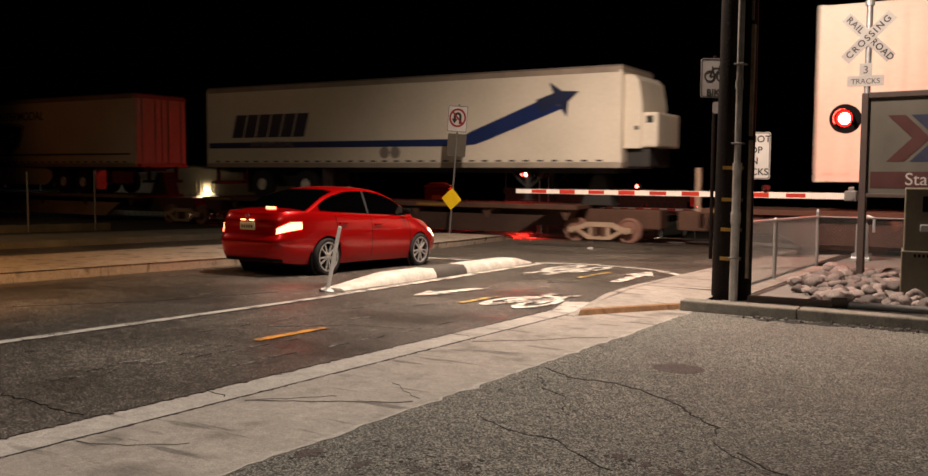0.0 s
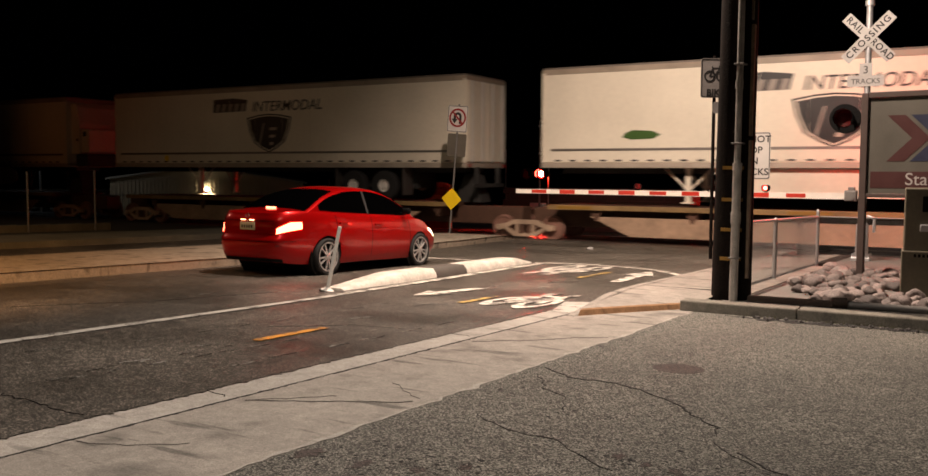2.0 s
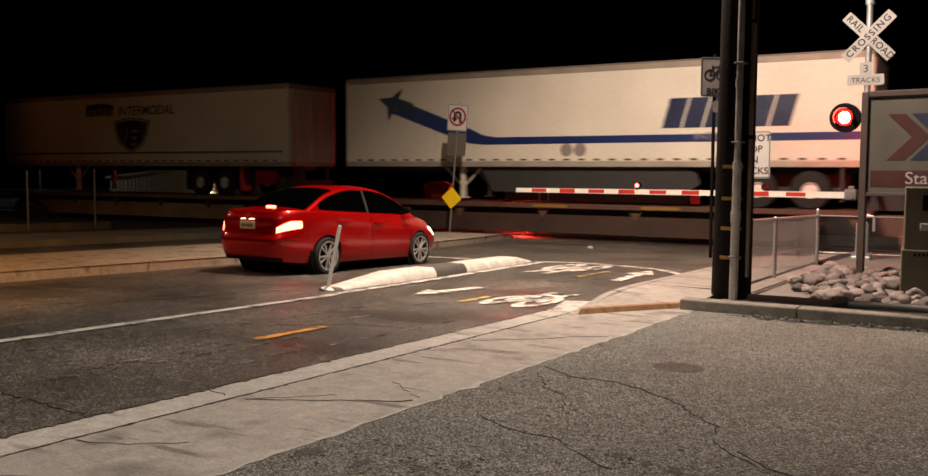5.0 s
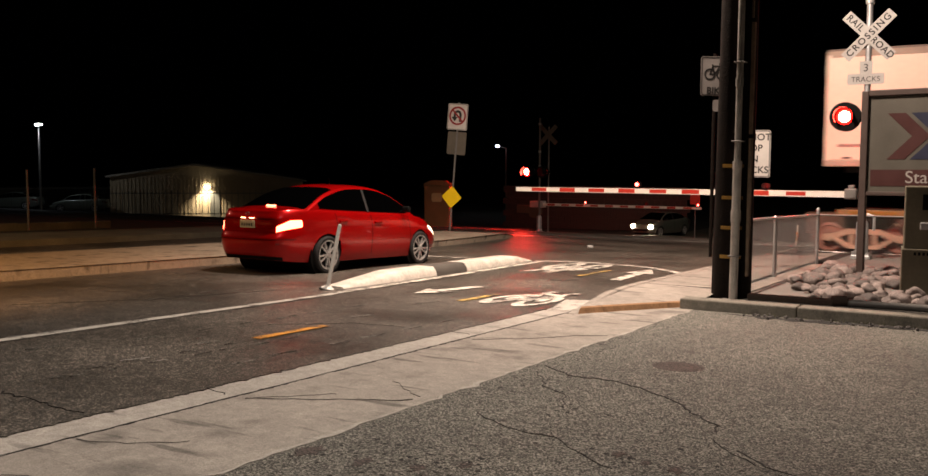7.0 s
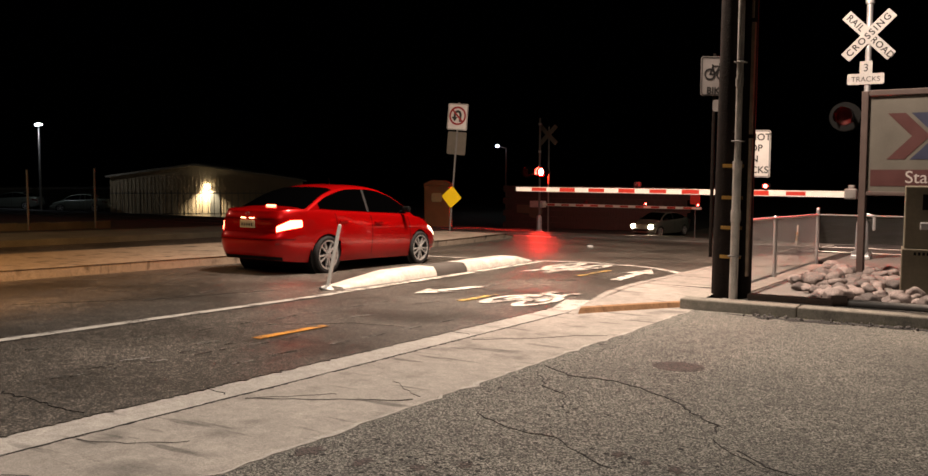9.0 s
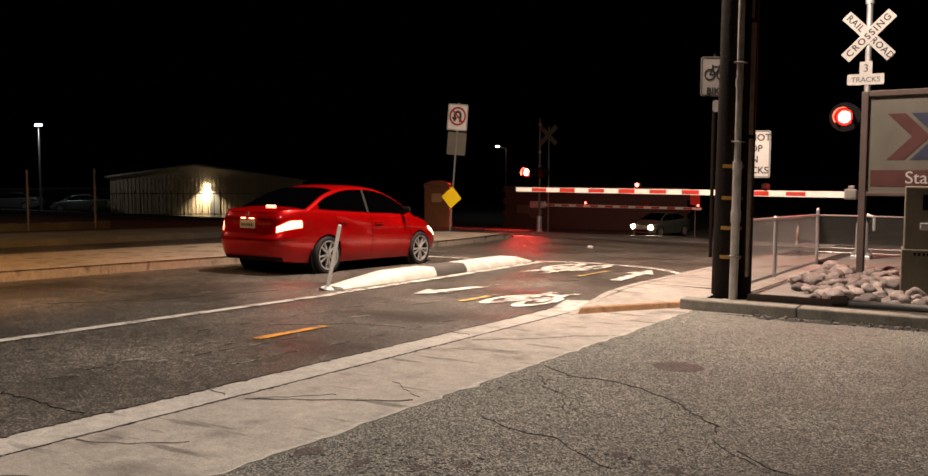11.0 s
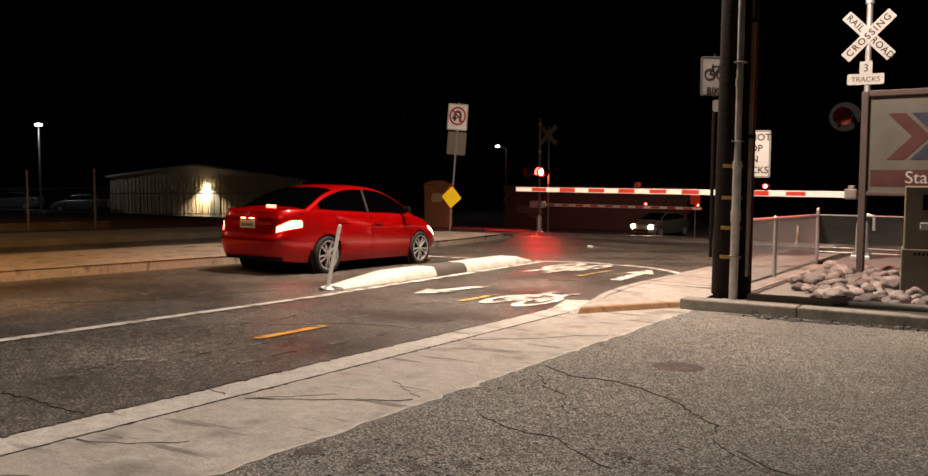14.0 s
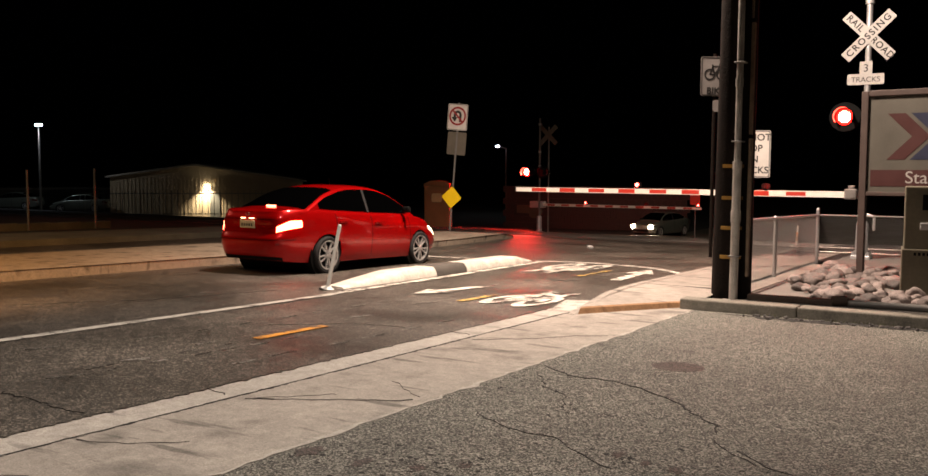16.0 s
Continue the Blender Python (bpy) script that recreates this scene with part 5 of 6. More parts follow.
separator(9.62, 12.0, WHITE_RUBBER, "scuffed white raised lane separator, its end tapered to the road", nose=True)
separator(12.01, 12.99, DARK_RUBBER, "dark unpainted length of raised lane separator")
separator(13.0, 15.75, WHITE_RUBBER, "scuffed white raised lane separator with a rounded end", tail=True)

d = thing("delineator_post", pose(-7.79, 9.42, land(9.42), -4, 11, 0), "leaning white flexible road post before the separator", "road post")
b = bmesh.new()
lathe(b, [(0.09, 0), (0.09, 0.02), (0.05, 0.045), (0.028, 0.06), (0.025, 0.86), (0.02, 0.885), (0.01, 0.89)], 16)
part("post", b, WHITE_PAINT, d, smooth=True)
b = bmesh.new()
lathe(b, [(0.11, -0.01), (0.11, 0.018), (0.06, 0.022), (0.02, 0.022)], 16)
part("foot", b, DARK_RUBBER, d, "dark rubber foot")


def post_thing(name, at, label, category, height, lean=(0, 0), r=0.028, turn=0.0, metal=STEEL_DULL):
    t = thing(name, pose(*at, lean[0], lean[1], turn), label, category)
    b = bmesh.new()
    tube(b, (0, 0, 0), (0, 0, height), r, seg=10)
    part("post", b, metal, t, "dull steel post")
    return t


def plate(parent, name, w, h, z, material, y=-0.045, x=0.0, turn=0.0, r=0.04, label=""):
    m = Matrix.Translation((x, y, z)) @ UP @ pose(0, 0, 0, 0, 0, turn)
    b = bmesh.new()
    prism(b, rounded(w, h, r), 0, 0.004, m=m)
    return part(name, b, material, parent, label)


# no-U-turn sign over a bare plate, with a yellow diamond low on the post
u = post_thing("turn_sign", (-14.19, 22.75, land(22.75) + 0.14), "leaning post with no-U-turn sign, bare plate and yellow diamond", "road sign", 3.75, (0, 4.6), turn=6)
p = plate(u, "turn_plate", 0.64, 0.76, 3.33, SIGN_WHITE, label="white plate with a no U-turn symbol")
m = Matrix.Translation((0, -0.0495, 3.36)) @ UP
b = bmesh.new()
ring(b, circle(0.27, 36), circle(0.215, 36), 0, 0.003, m=m)
prism(b, band([(-0.17, 0.17), (0.17, -0.17)], 0.05), 0.0042, 0.006, m=m)
part("red_ring", b, SIGN_RED, p, "red ring and slash")
b = bmesh.new()
prism(b, band([(0.09, -0.17), (0.09, 0.05), (0.07, 0.1), (0.0, 0.13), (-0.07, 0.1), (-0.09, 0.05), (-0.09, -0.03)], 0.075), 0, 0.004, m=m)
prism(b, [(-0.19, -0.03), (0.01, -0.03), (-0.09, -0.17)], 0, 0.004, m=m)
part("turn_arrow", b, SIGN_BLACK, p, "black U-turn arrow")
b = bmesh.new()
ring(b, rounded(0.62, 0.74, 0.035), rounded(0.59, 0.71, 0.03), 0, 0.002, m=Matrix.Translation((0, -0.0495, 3.33)) @ UP)
part("border", b, SIGN_BLACK, p)
plate(u, "bare_plate", 0.6, 0.66, 2.57, SIGN_BACK, y=0.02, label="bare grey back of a plate")
plate(u, "yellow_diamond", 0.46, 0.46, 1.0, SIGN_YELLOW, turn=45, label="plain yellow diamond plate")

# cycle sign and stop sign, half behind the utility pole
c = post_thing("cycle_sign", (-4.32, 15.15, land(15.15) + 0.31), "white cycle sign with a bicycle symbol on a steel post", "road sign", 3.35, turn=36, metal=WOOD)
p = plate(c, "cycle_plate", 0.50, 0.64, 2.98, SIGN_SHADED, label="white plate with a black bicycle")
m = Matrix.Translation((0, -0.0495, 3.06)) @ UP
b = bmesh.new()
for cx in (-0.10, 0.10):
    ring(b, circle(0.095, 24, cx, -0.05), circle(0.068, 24, cx, -0.05), 0, 0.003, m=m)
for line in ([(-0.10, -0.05), (-0.02, -0.05), (0.07, 0.09), (-0.05, 0.08), (-0.10, -0.05)], [(0.10, -0.05), (0.06, 0.12), (0.1, 0.13)], [(-0.02, -0.05), (-0.06, 0.11)]):
    prism(b, band(line, 0.026), 0, 0.003, m=m)
part("bicycle", b, SIGN_BLACK, p)
words("sign_words", "BIKE", 0.155, SIGN_BLACK, p, (0.0, -0.0505, 2.74), bold=0.004)
b = bmesh.new()
ring(b, rounded(0.48, 0.62, 0.035), rounded(0.452, 0.592, 0.03), 0, 0.002, m=Matrix.Translation((0, -0.0495, 2.98)) @ UP)
part("border", b, SIGN_BLACK, p)
plate(c, "small_plate", 0.24, 0.19, 2.50, SIGN_SHADED, x=0.08, label="small plain white plate")

s = post_thing("tracks_sign", (-4.50, 18.40, land(18.4) + 0.12), "white sign against stopping on the tracks", "road sign", 2.5, turn=14)
p = plate(s, "stop_plate", 0.74, 0.92, 2.04, SIGN_WHITE, label="white plate with black words")
for k, line in enumerate(("DO NOT", "STOP", "ON", "TRACKS")):
    words("sign_words", line, 0.185, SIGN_BLACK, p, (0.0, -0.0505, 2.36 - 0.213 * k), bold=0.003)
b = bmesh.new()
ring(b, rounded(0.72, 0.90, 0.035), rounded(0.69, 0.87, 0.03), 0, 0.002, m=Matrix.Translation((0, -0.0495, 2.04)) @ UP)
part("border", b, SIGN_BLACK, p)

# ---- utility pole ----
POLE = (-3.02, 11.55)
u = thing("utility_pole", pose(*POLE, land(11.5) + 0.05, 0, 0.4, 0), "dark wooden utility pole with grey conduit and yellow bands", "utility pole")
b = bmesh.new()
seg = 26
rows = []
rp = random.Random(3)
grain = [rp.uniform(-0.006, 0.006) for _ in range(seg)]
for k in range(15):
    z = k * 0.75 - 0.05
    r = 0.240 - 0.0056 * z
    rows.append([b.verts.new(((r + grain[i] + rp.uniform(-0.002, 0.002)) * math.cos(2 * math.pi * i / seg), (r + grain[i]) * math.sin(2 * math.pi * i / seg), z)) for i in range(seg)])
for r0, r1 in zip(rows, rows[1:]):
    for i in range(seg):
        b.faces.new((r0[i], r0[(i + 1) % seg], r1[(i + 1) % seg], r1[i]))
b.faces.new(rows[-1])
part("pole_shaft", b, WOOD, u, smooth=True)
cx, cy = 0.095, -0.265
b = bmesh.new()
tube(b, (cx, cy, 0), (cx, cy, 1.70), 0.052, seg=16)
tube(b, (cx - 0.002, cy, 1.70), (cx - 0.035, cy + 0.03, 10.4), 0.040, 0.038, seg=16)
for z in (2.62, 5.4):
    tube(b, (cx - 0.008, cy + 0.005, z), (cx - 0.009, cy + 0.005, z + 0.1), 0.047, seg=16)
tube(b, (cx, cy, 0.98), (cx, cy, 1.12), 0.060, seg=16)
tube(b, (cx, cy, 1.62), (cx, cy, 1.72), 0.057, seg=16)
part("conduit", b, CONDUIT, u, "grey steel conduit up the pole", smooth=True)
for z in (0.55, 1.95, 2.9, 4.2):
    b = bmesh.new()
    box(b, cx - 0.07, cx + 0.065, cy - 0.054, cy + 0.08, z, z + 0.018, bevel=0.004)
    part("strap", b, STEEL_DULL, u)
for z in (0.52, 0.88, 1.25, 1.64):
    b = bmesh.new()
    arc = [radians(-112 + 5.5 * i) for i in range(12)]
    prism(b, [(0.250 * math.cos(a), 0.250 * math.sin(a)) for a in arc] + [(0.228 * math.cos(a), 0.228 * math.sin(a)) for a in arc[::-1]], z, z + 0.042)
    part("yellow_band", b, YELLOW_BAND, u, "narrow yellow reflective band")
b = bmesh.new()
for z0, z1 in ((0.3, 2.0), (2.05, 3.4), (3.45, 10.0)):
    lean = 0.0056 * (z0 + z1) / 2
    box(b, 0.19 - lean, 0.235 - lean, -0.13, -0.06, z0, z1, bevel=0.006)
part("ground_wire_cover", b, STRIP_WOOD, u, "thin wooden cover strip")

# ---- fence ----
f = thing("chain_link_fence", Matrix(), "low galvanised chain-link fence round the gravel bed", "fence")
corner = (-3.17, 18.2)
line_a = [(-3.17, 12.0), (-3.17, 14.65), corner]
line_b = [corner, (-0.4, 18.25), (2.4, 18.3), (5.5, 18.35)]
for x, y in line_a + line_b[1:]:
    b = bmesh.new()
    tall = 1.10 if (x, y) == corner else 1.0
    lathe(b, [(0.032, land(y) + 0.05), (0.032, land(y) + tall), (0.036, land(y) + tall + 0.005), (0.02, land(y) + tall + 0.035), (0.004, land(y) + tall + 0.045)], 12, m=Matrix.Translation((x, y, 0)))
    part("post", b, STEEL, f, smooth=True)
for line in (line_a, line_b):
    for (x0, y0), (x1, y1) in zip(line, line[1:]):
        b = bmesh.new()
        tube(b, (x0, y0, land(y0) + 1.0), (x1, y1, land(y1) + 1.0), 0.022 if line is line_a else 0.016, seg=10)
        part("top_rail", b, STEEL if line is line_a else STEEL_DULL, f)
        b = bmesh.new()
        L = math.hypot(x1 - x0, y1 - y0)
        n = int((L + 0.9) / 0.065)
        for k in range(n):
            for sgn in (1, -1):
                s0 = k * 0.065 - 0.9 if sgn > 0 else k * 0.065
                a, e = s0, s0 + sgn * 0.9
                lo, hi = 0.0, 0.9
                if sgn > 0:
                    if a < 0:
                        lo, a = -a, 0
                    if e > L:
                        hi, e = hi - (e - L), L
                else:
                    if a > L:
                        lo, a = a - L, L
                    if e < 0:
                        hi, e = hi + e, 0
                if hi - lo < 0.03:
                    continue
                pa = (x0 + (x1 - x0) * a / L, y0 + (y1 - y0) * a / L)
                pe = (x0 + (x1 - x0) * e / L, y0 + (y1 - y0) * e / L)
                tube(b, (*pa, land(pa[1]) + 0.1 + lo), (*pe, land(pe[1]) + 0.1 + hi), 0.0024 if line is line_a else 0.0013, seg=3, caps=False)
        tagged(part("wire_mesh", b, STEEL if line is line_a else STEEL_DULL, f, "thin diamond wire mesh"), kind="stuff")

# ---- rocks, timber, pipe in the bed ----
rr = random.Random(11)
shapes = []
for k in range(6):
    b = bmesh.new()
    bmesh.ops.create_icosphere(b, subdivisions=3, radius=1)
    off = Vector((rr.uniform(0, 50), rr.uniform(0, 50), rr.uniform(0, 50)))
    for v in b.verts:
        n = noise.noise(v.co * 1.1 + off) * 0.40 + noise.noise(v.co * 2.6 + off) * 0.11
        v.co = v.co * (1 + n)
        v.co.z *= 0.72
    me = bpy.data.meshes.new("rock")
    b.to_mesh(me)
    b.free()
    for q in me.polygons:
        q.use_smooth = True
    me.materials.append(ROCK)
    shapes.append(me)
spots = []
tries = 0
while len(spots) < 300 and tries < 9000:
    tries += 1
    x, y = rr.uniform(-2.75, 1.0), rr.uniform(11.68, 16.9)
    if x < -2.75 + max(0, 13.8 - y) * 0.30:
        continue
    r = rr.choice((0.07, 0.085, 0.105, 0.13)) * rr.uniform(0.85, 1.1)
    if abs(x + 2.12) < 0.2 and abs(y - 15.9) < 0.2 or (x > -1.45 and 12.7 < y < 13.9):
        continue
    if all((x - a) ** 2 + (y - c_) ** 2 > (0.78 * (r + q)) ** 2 for a, c_, q in spots):
        spots.append((x, y, r))
for x, y, r in spots:
    ob = new("rock", rr.choice(shapes))
    ob.matrix_basis = pose(x, y, land(y) + 0.07 + r * rr.uniform(0.4, 0.9), rr.uniform(-20, 20), rr.uniform(-20, 20), rr.uniform(0, 360)) @ Matrix.Diagonal((r * rr.uniform(0.9, 1.25), r, r * rr.uniform(0.8, 1.1), 1))
    tagged(ob, "rounded greyish-brown river rock in the bed", "rock", "rocks in the bed")
b = bmesh.new()
box(b, -2.78, -1.72, 11.38, 11.47, land(11.4) + 0.068, land(11.4) + 0.15, bevel=0.02)
box(b, -2.70, -1.85, 11.50, 11.56, land(11.5) + 0.068, land(11.5) + 0.125, bevel=0.015)
for v in b.verts:
    v.co += Vector((0, 0.02, 0.012)) * noise.noise(v.co * 3.0)
tube(b, (-1.80, 11.38, land(11.4) + 0.13), (-1.64, 11.43, land(11.4) + 0.13), 0.062, seg=14)
tagged(part("landscape_timber", b, TIMBER), "dark weathered timber lying behind the kerb", "timber")
b = bmesh.new()
tube(b, (-1.645, 11.43, land(11.4) + 0.11), (5.0, 11.55, land(11.5) + 0.11), 0.042, seg=12)
tagged(part("steel_pipe", b, STEEL_DULL, smooth=True), "grey steel pipe lying behind the kerb", "pipe")

# ---- station sign and cabinet ----
g = thing("station_sign", pose(-2.11, 15.88, land(15.88) + 0.01, 0, 0, -7), "framed grey station sign with chevrons and a maroon strip", "sign")
b = bmesh.new()
box(b, -0.04, 0.065, -0.06, 0.06, -0.03, 3.02, bevel=0.01)
part("post", b, FRAME_BROWN, g)
b = bmesh.new()
box(b, 3.2, 3.33, -0.06, 0.06, 0, 3.02, bevel=0.01)
part("post", b, FRAME_BROWN, g)
for z0, z1 in ((2.94, 3.03), (1.37, 1.43)):
    b = bmesh.new()
    box(b, 0.067, 3.198, -0.055, 0.055, z0, z1, bevel=0.008)
    part("rail", b, FRAME_BROWN, g)
b = bmesh.new()
box(b, 0.067, 3.198, -0.02, 0.02, 1.432, 2.938)
panel = part("panel", b, SIGN_GREY, g, "pale grey panel")
for k, (material, text) in enumerate(((MAROON, "muted red chevron"), (LOGO_BLUE, "muted blue chevron"), (MAROON, "muted red chevron"))):
    b = bmesh.new()
    x = 0.35 + k * 0.34
    pts = [(0, 0.36), (0.26, 0.36), (0.62, 0.0), (0.26, -0.36), (0, -0.36), (0.36, 0.0)]
    prism(b, [(x + a, 2.30 + c2) for a, c2 in pts], 0.02, 0.024, m=UP)
    part("chevron", b, material, panel, text)
b = bmesh.new()
prism(b, [(0.12, 1.52), (3.1, 1.52), (3.1, 1.78), (0.12, 1.78)], 0.02, 0.024, m=UP)
strip = part("strip", b, MAROON, panel, "maroon strip")
words("sign_words", "Station", 0.27, SIGN_AGED, strip, (1.01, -0.026, 1.655))

k = thing("steel_cabinet", pose(-1.22, 12.9, land(12.9), 0, 0, 6), "khaki painted steel equipment cabinet beside the rocks", "cabinet")
b = bmesh.new()
box(b, 0, 0.95, 0, 0.55, 0, 0.70, bevel=0.012)
part("base", b, CABINET, k)
b = bmesh.new()
box(b, 0.02, 0.93, 0.01, 0.54, 0.705, 1.50, bevel=0.015)
part("body", b, CABINET, k)
b = bmesh.new()
box(b, 0.22, 0.72, -0.006, 0.012, 1.20, 1.40, bevel=0.004)
part("recess_panel", b, BLACK_METAL, k, "dark recessed panel")
b = bmesh.new()
box(b, 0.20, 0.55, -0.02, 0.012, 0.95, 1.04, bevel=0.01)
part("handle_plate", b, STEEL, k, "steel handle plate")
for i in range(9):
    b = bmesh.new()
    box(b, 0.14 + i * 0.05, 0.17 + i * 0.05, -0.003, 0.005, 0.62, 0.66)
    part("vent_slot", b, BLACK_METAL, k)

# ---- crossing signals ----
FLASHERS = []        # (part, its place on its thing, phase)


def head(parent, x, y, z, facing, phase, lit, r=0.165, name="signal_head"):
    """A round lamp with a dark disc, hood and a turning lit lens; facing: -1 looks to -y, 1 to +y."""
    m = Matrix.Translation((x, y, z)) @ pose(0, 0, 0, 90 if facing < 0 else -90)
    b = bmesh.new()
    ring(b, circle(0.30, 32), circle(r + 0.02, 32), -0.004, 0.004, m=m)
    lathe(b, [(r + 0.02, 0.006), (r + 0.03, -0.02), (r + 0.03, -0.2), (0.06, -0.24), (0.01, -0.24)], 24, m=m, caps=(False, True))
    h = part(name, b, BLACK_METAL, parent, "black signal head with a round backing disc")
    b = bmesh.new()
    n = 14
    rows = [[b.verts.new(((r + 0.025) * math.cos(radians(-35 + 250 * i / n)), (1 if facing < 0 else -1) * (r + 0.025) * math.sin(radians(-35 + 250 * i / n)), zz)) for i in range(n + 1)] for zz in (0.0, 0.28)]
    for i in range(n):
        b.faces.new((rows[0][i], rows[0][i + 1], rows[1][i + 1], rows[1][i]))
    bmesh.ops.transform(b, matrix=m, verts=b.verts)
    part("hood", b, BLACK_METAL, h)
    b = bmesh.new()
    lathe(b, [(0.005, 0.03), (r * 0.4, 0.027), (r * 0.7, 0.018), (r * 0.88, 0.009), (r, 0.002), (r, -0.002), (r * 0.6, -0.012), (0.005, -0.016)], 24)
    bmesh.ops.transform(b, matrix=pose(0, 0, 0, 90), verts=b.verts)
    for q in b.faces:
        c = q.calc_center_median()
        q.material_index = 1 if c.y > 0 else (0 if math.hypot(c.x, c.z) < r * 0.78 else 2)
    lens = part("turning_lens", b, (lit, LENS_OFF, HALO_RIM), h, "round red lens, lit on one face, halo in its rim")
    at = Matrix.Translation((x, y, z))
    lens.matrix_basis = at @ pose(0, 0, 0, 0, 0, 0 if facing < 0 else 180)
    FLASHERS.append((lens, at, 0 if facing < 0 else 180, phase))
    return h


def blade(parent, turn, name, z, w=1.22, h=0.23, y=-0.09, material=SIGN_WHITE, x=0.0):
    m = Matrix.Translation((x, y, z)) @ UP @ pose(0, 0, 0, 0, 0, turn)
    b = bmesh.new()
    prism(b, rounded(w, h, 0.012, 3), 0, 0.004, m=m)
    ob = part(name, b, material, parent, "white crossbuck blade")
    return ob, m


def gate_arm(parent, x0, x1, y, z, lamps, material_lit):
    """A striped arm from x0 to x1 (its tip), with small lamps on top: (x, phase)."""
    sgn = 1 if x1 > x0 else -1
    pitch, red, first = 0.758, 0.40, 0.44
    b = bmesh.new()
    h0, h1 = 0.066, 0.052
    prism(b, [(x0, z - h0), (x1, z - h1), (x1, z + h1), (x0, z + h0)][::sgn], -y - 0.018, -y + 0.018, m=UP)
    part("arm_beam", b, ARM_WHITE, parent, "white reflective arm")
    for i in range(int((abs(x1 - x0) - first) / pitch) + 1):
        c = x1 - sgn * (first + i * pitch)
        a = c - sgn * red
        if (a - x0) * sgn < 0.1:
            break
        b = bmesh.new()
        hh = 0.052 if i % 2 else 0.046
        box(b, min(a, c), max(a, c), y - 0.021, y + 0.021, z - hh + 0.004, z + hh - 0.004)
        part("arm_stripe", b, ARM_RED, parent, "red stripe of the arm")
    for x, phase in lamps:
        b = bmesh.new()
        lathe(b, [(0.05, 0), (0.05, 0.03), (0.02, 0.035)], 12, m=Matrix.Translation((x, y, z + 0.07)))
        prism(b, rounded(0.19, 0.13, 0.05), -0.012, 0.012, m=Matrix.Translation((x, y, z + 0.15)) @ UP)
        base = part("lamp_base", b, BLACK_METAL, parent)
        for face in (-1, 1):
            b = bmesh.new()
            lathe(b, [(0.003, 0.03), (0.03, 0.024), (0.045, 0.0), (0.045, -0.004), (0.03, -0.02), (0.003, -0.025)], 16)
            bmesh.ops.transform(b, matrix=pose(0, 0, 0, 90), verts=b.verts)
            for q in b.faces:
                q.material_index = 0 if q.calc_center_median().y < -0.001 else 1
            lens = part("turning_lens", b, (material_lit, LENS_OFF), base, "small red lens, lit on one face")
            at = Matrix.Translation((x, y + face * 0.055, z + 0.15))
            lens.matrix_basis = at @ pose(0, 0, 0, 0, 0, 0 if face < 0 else 180)
            if phase is not None:
                FLASHERS.append((lens, at, 0 if face < 0 else 180, phase))


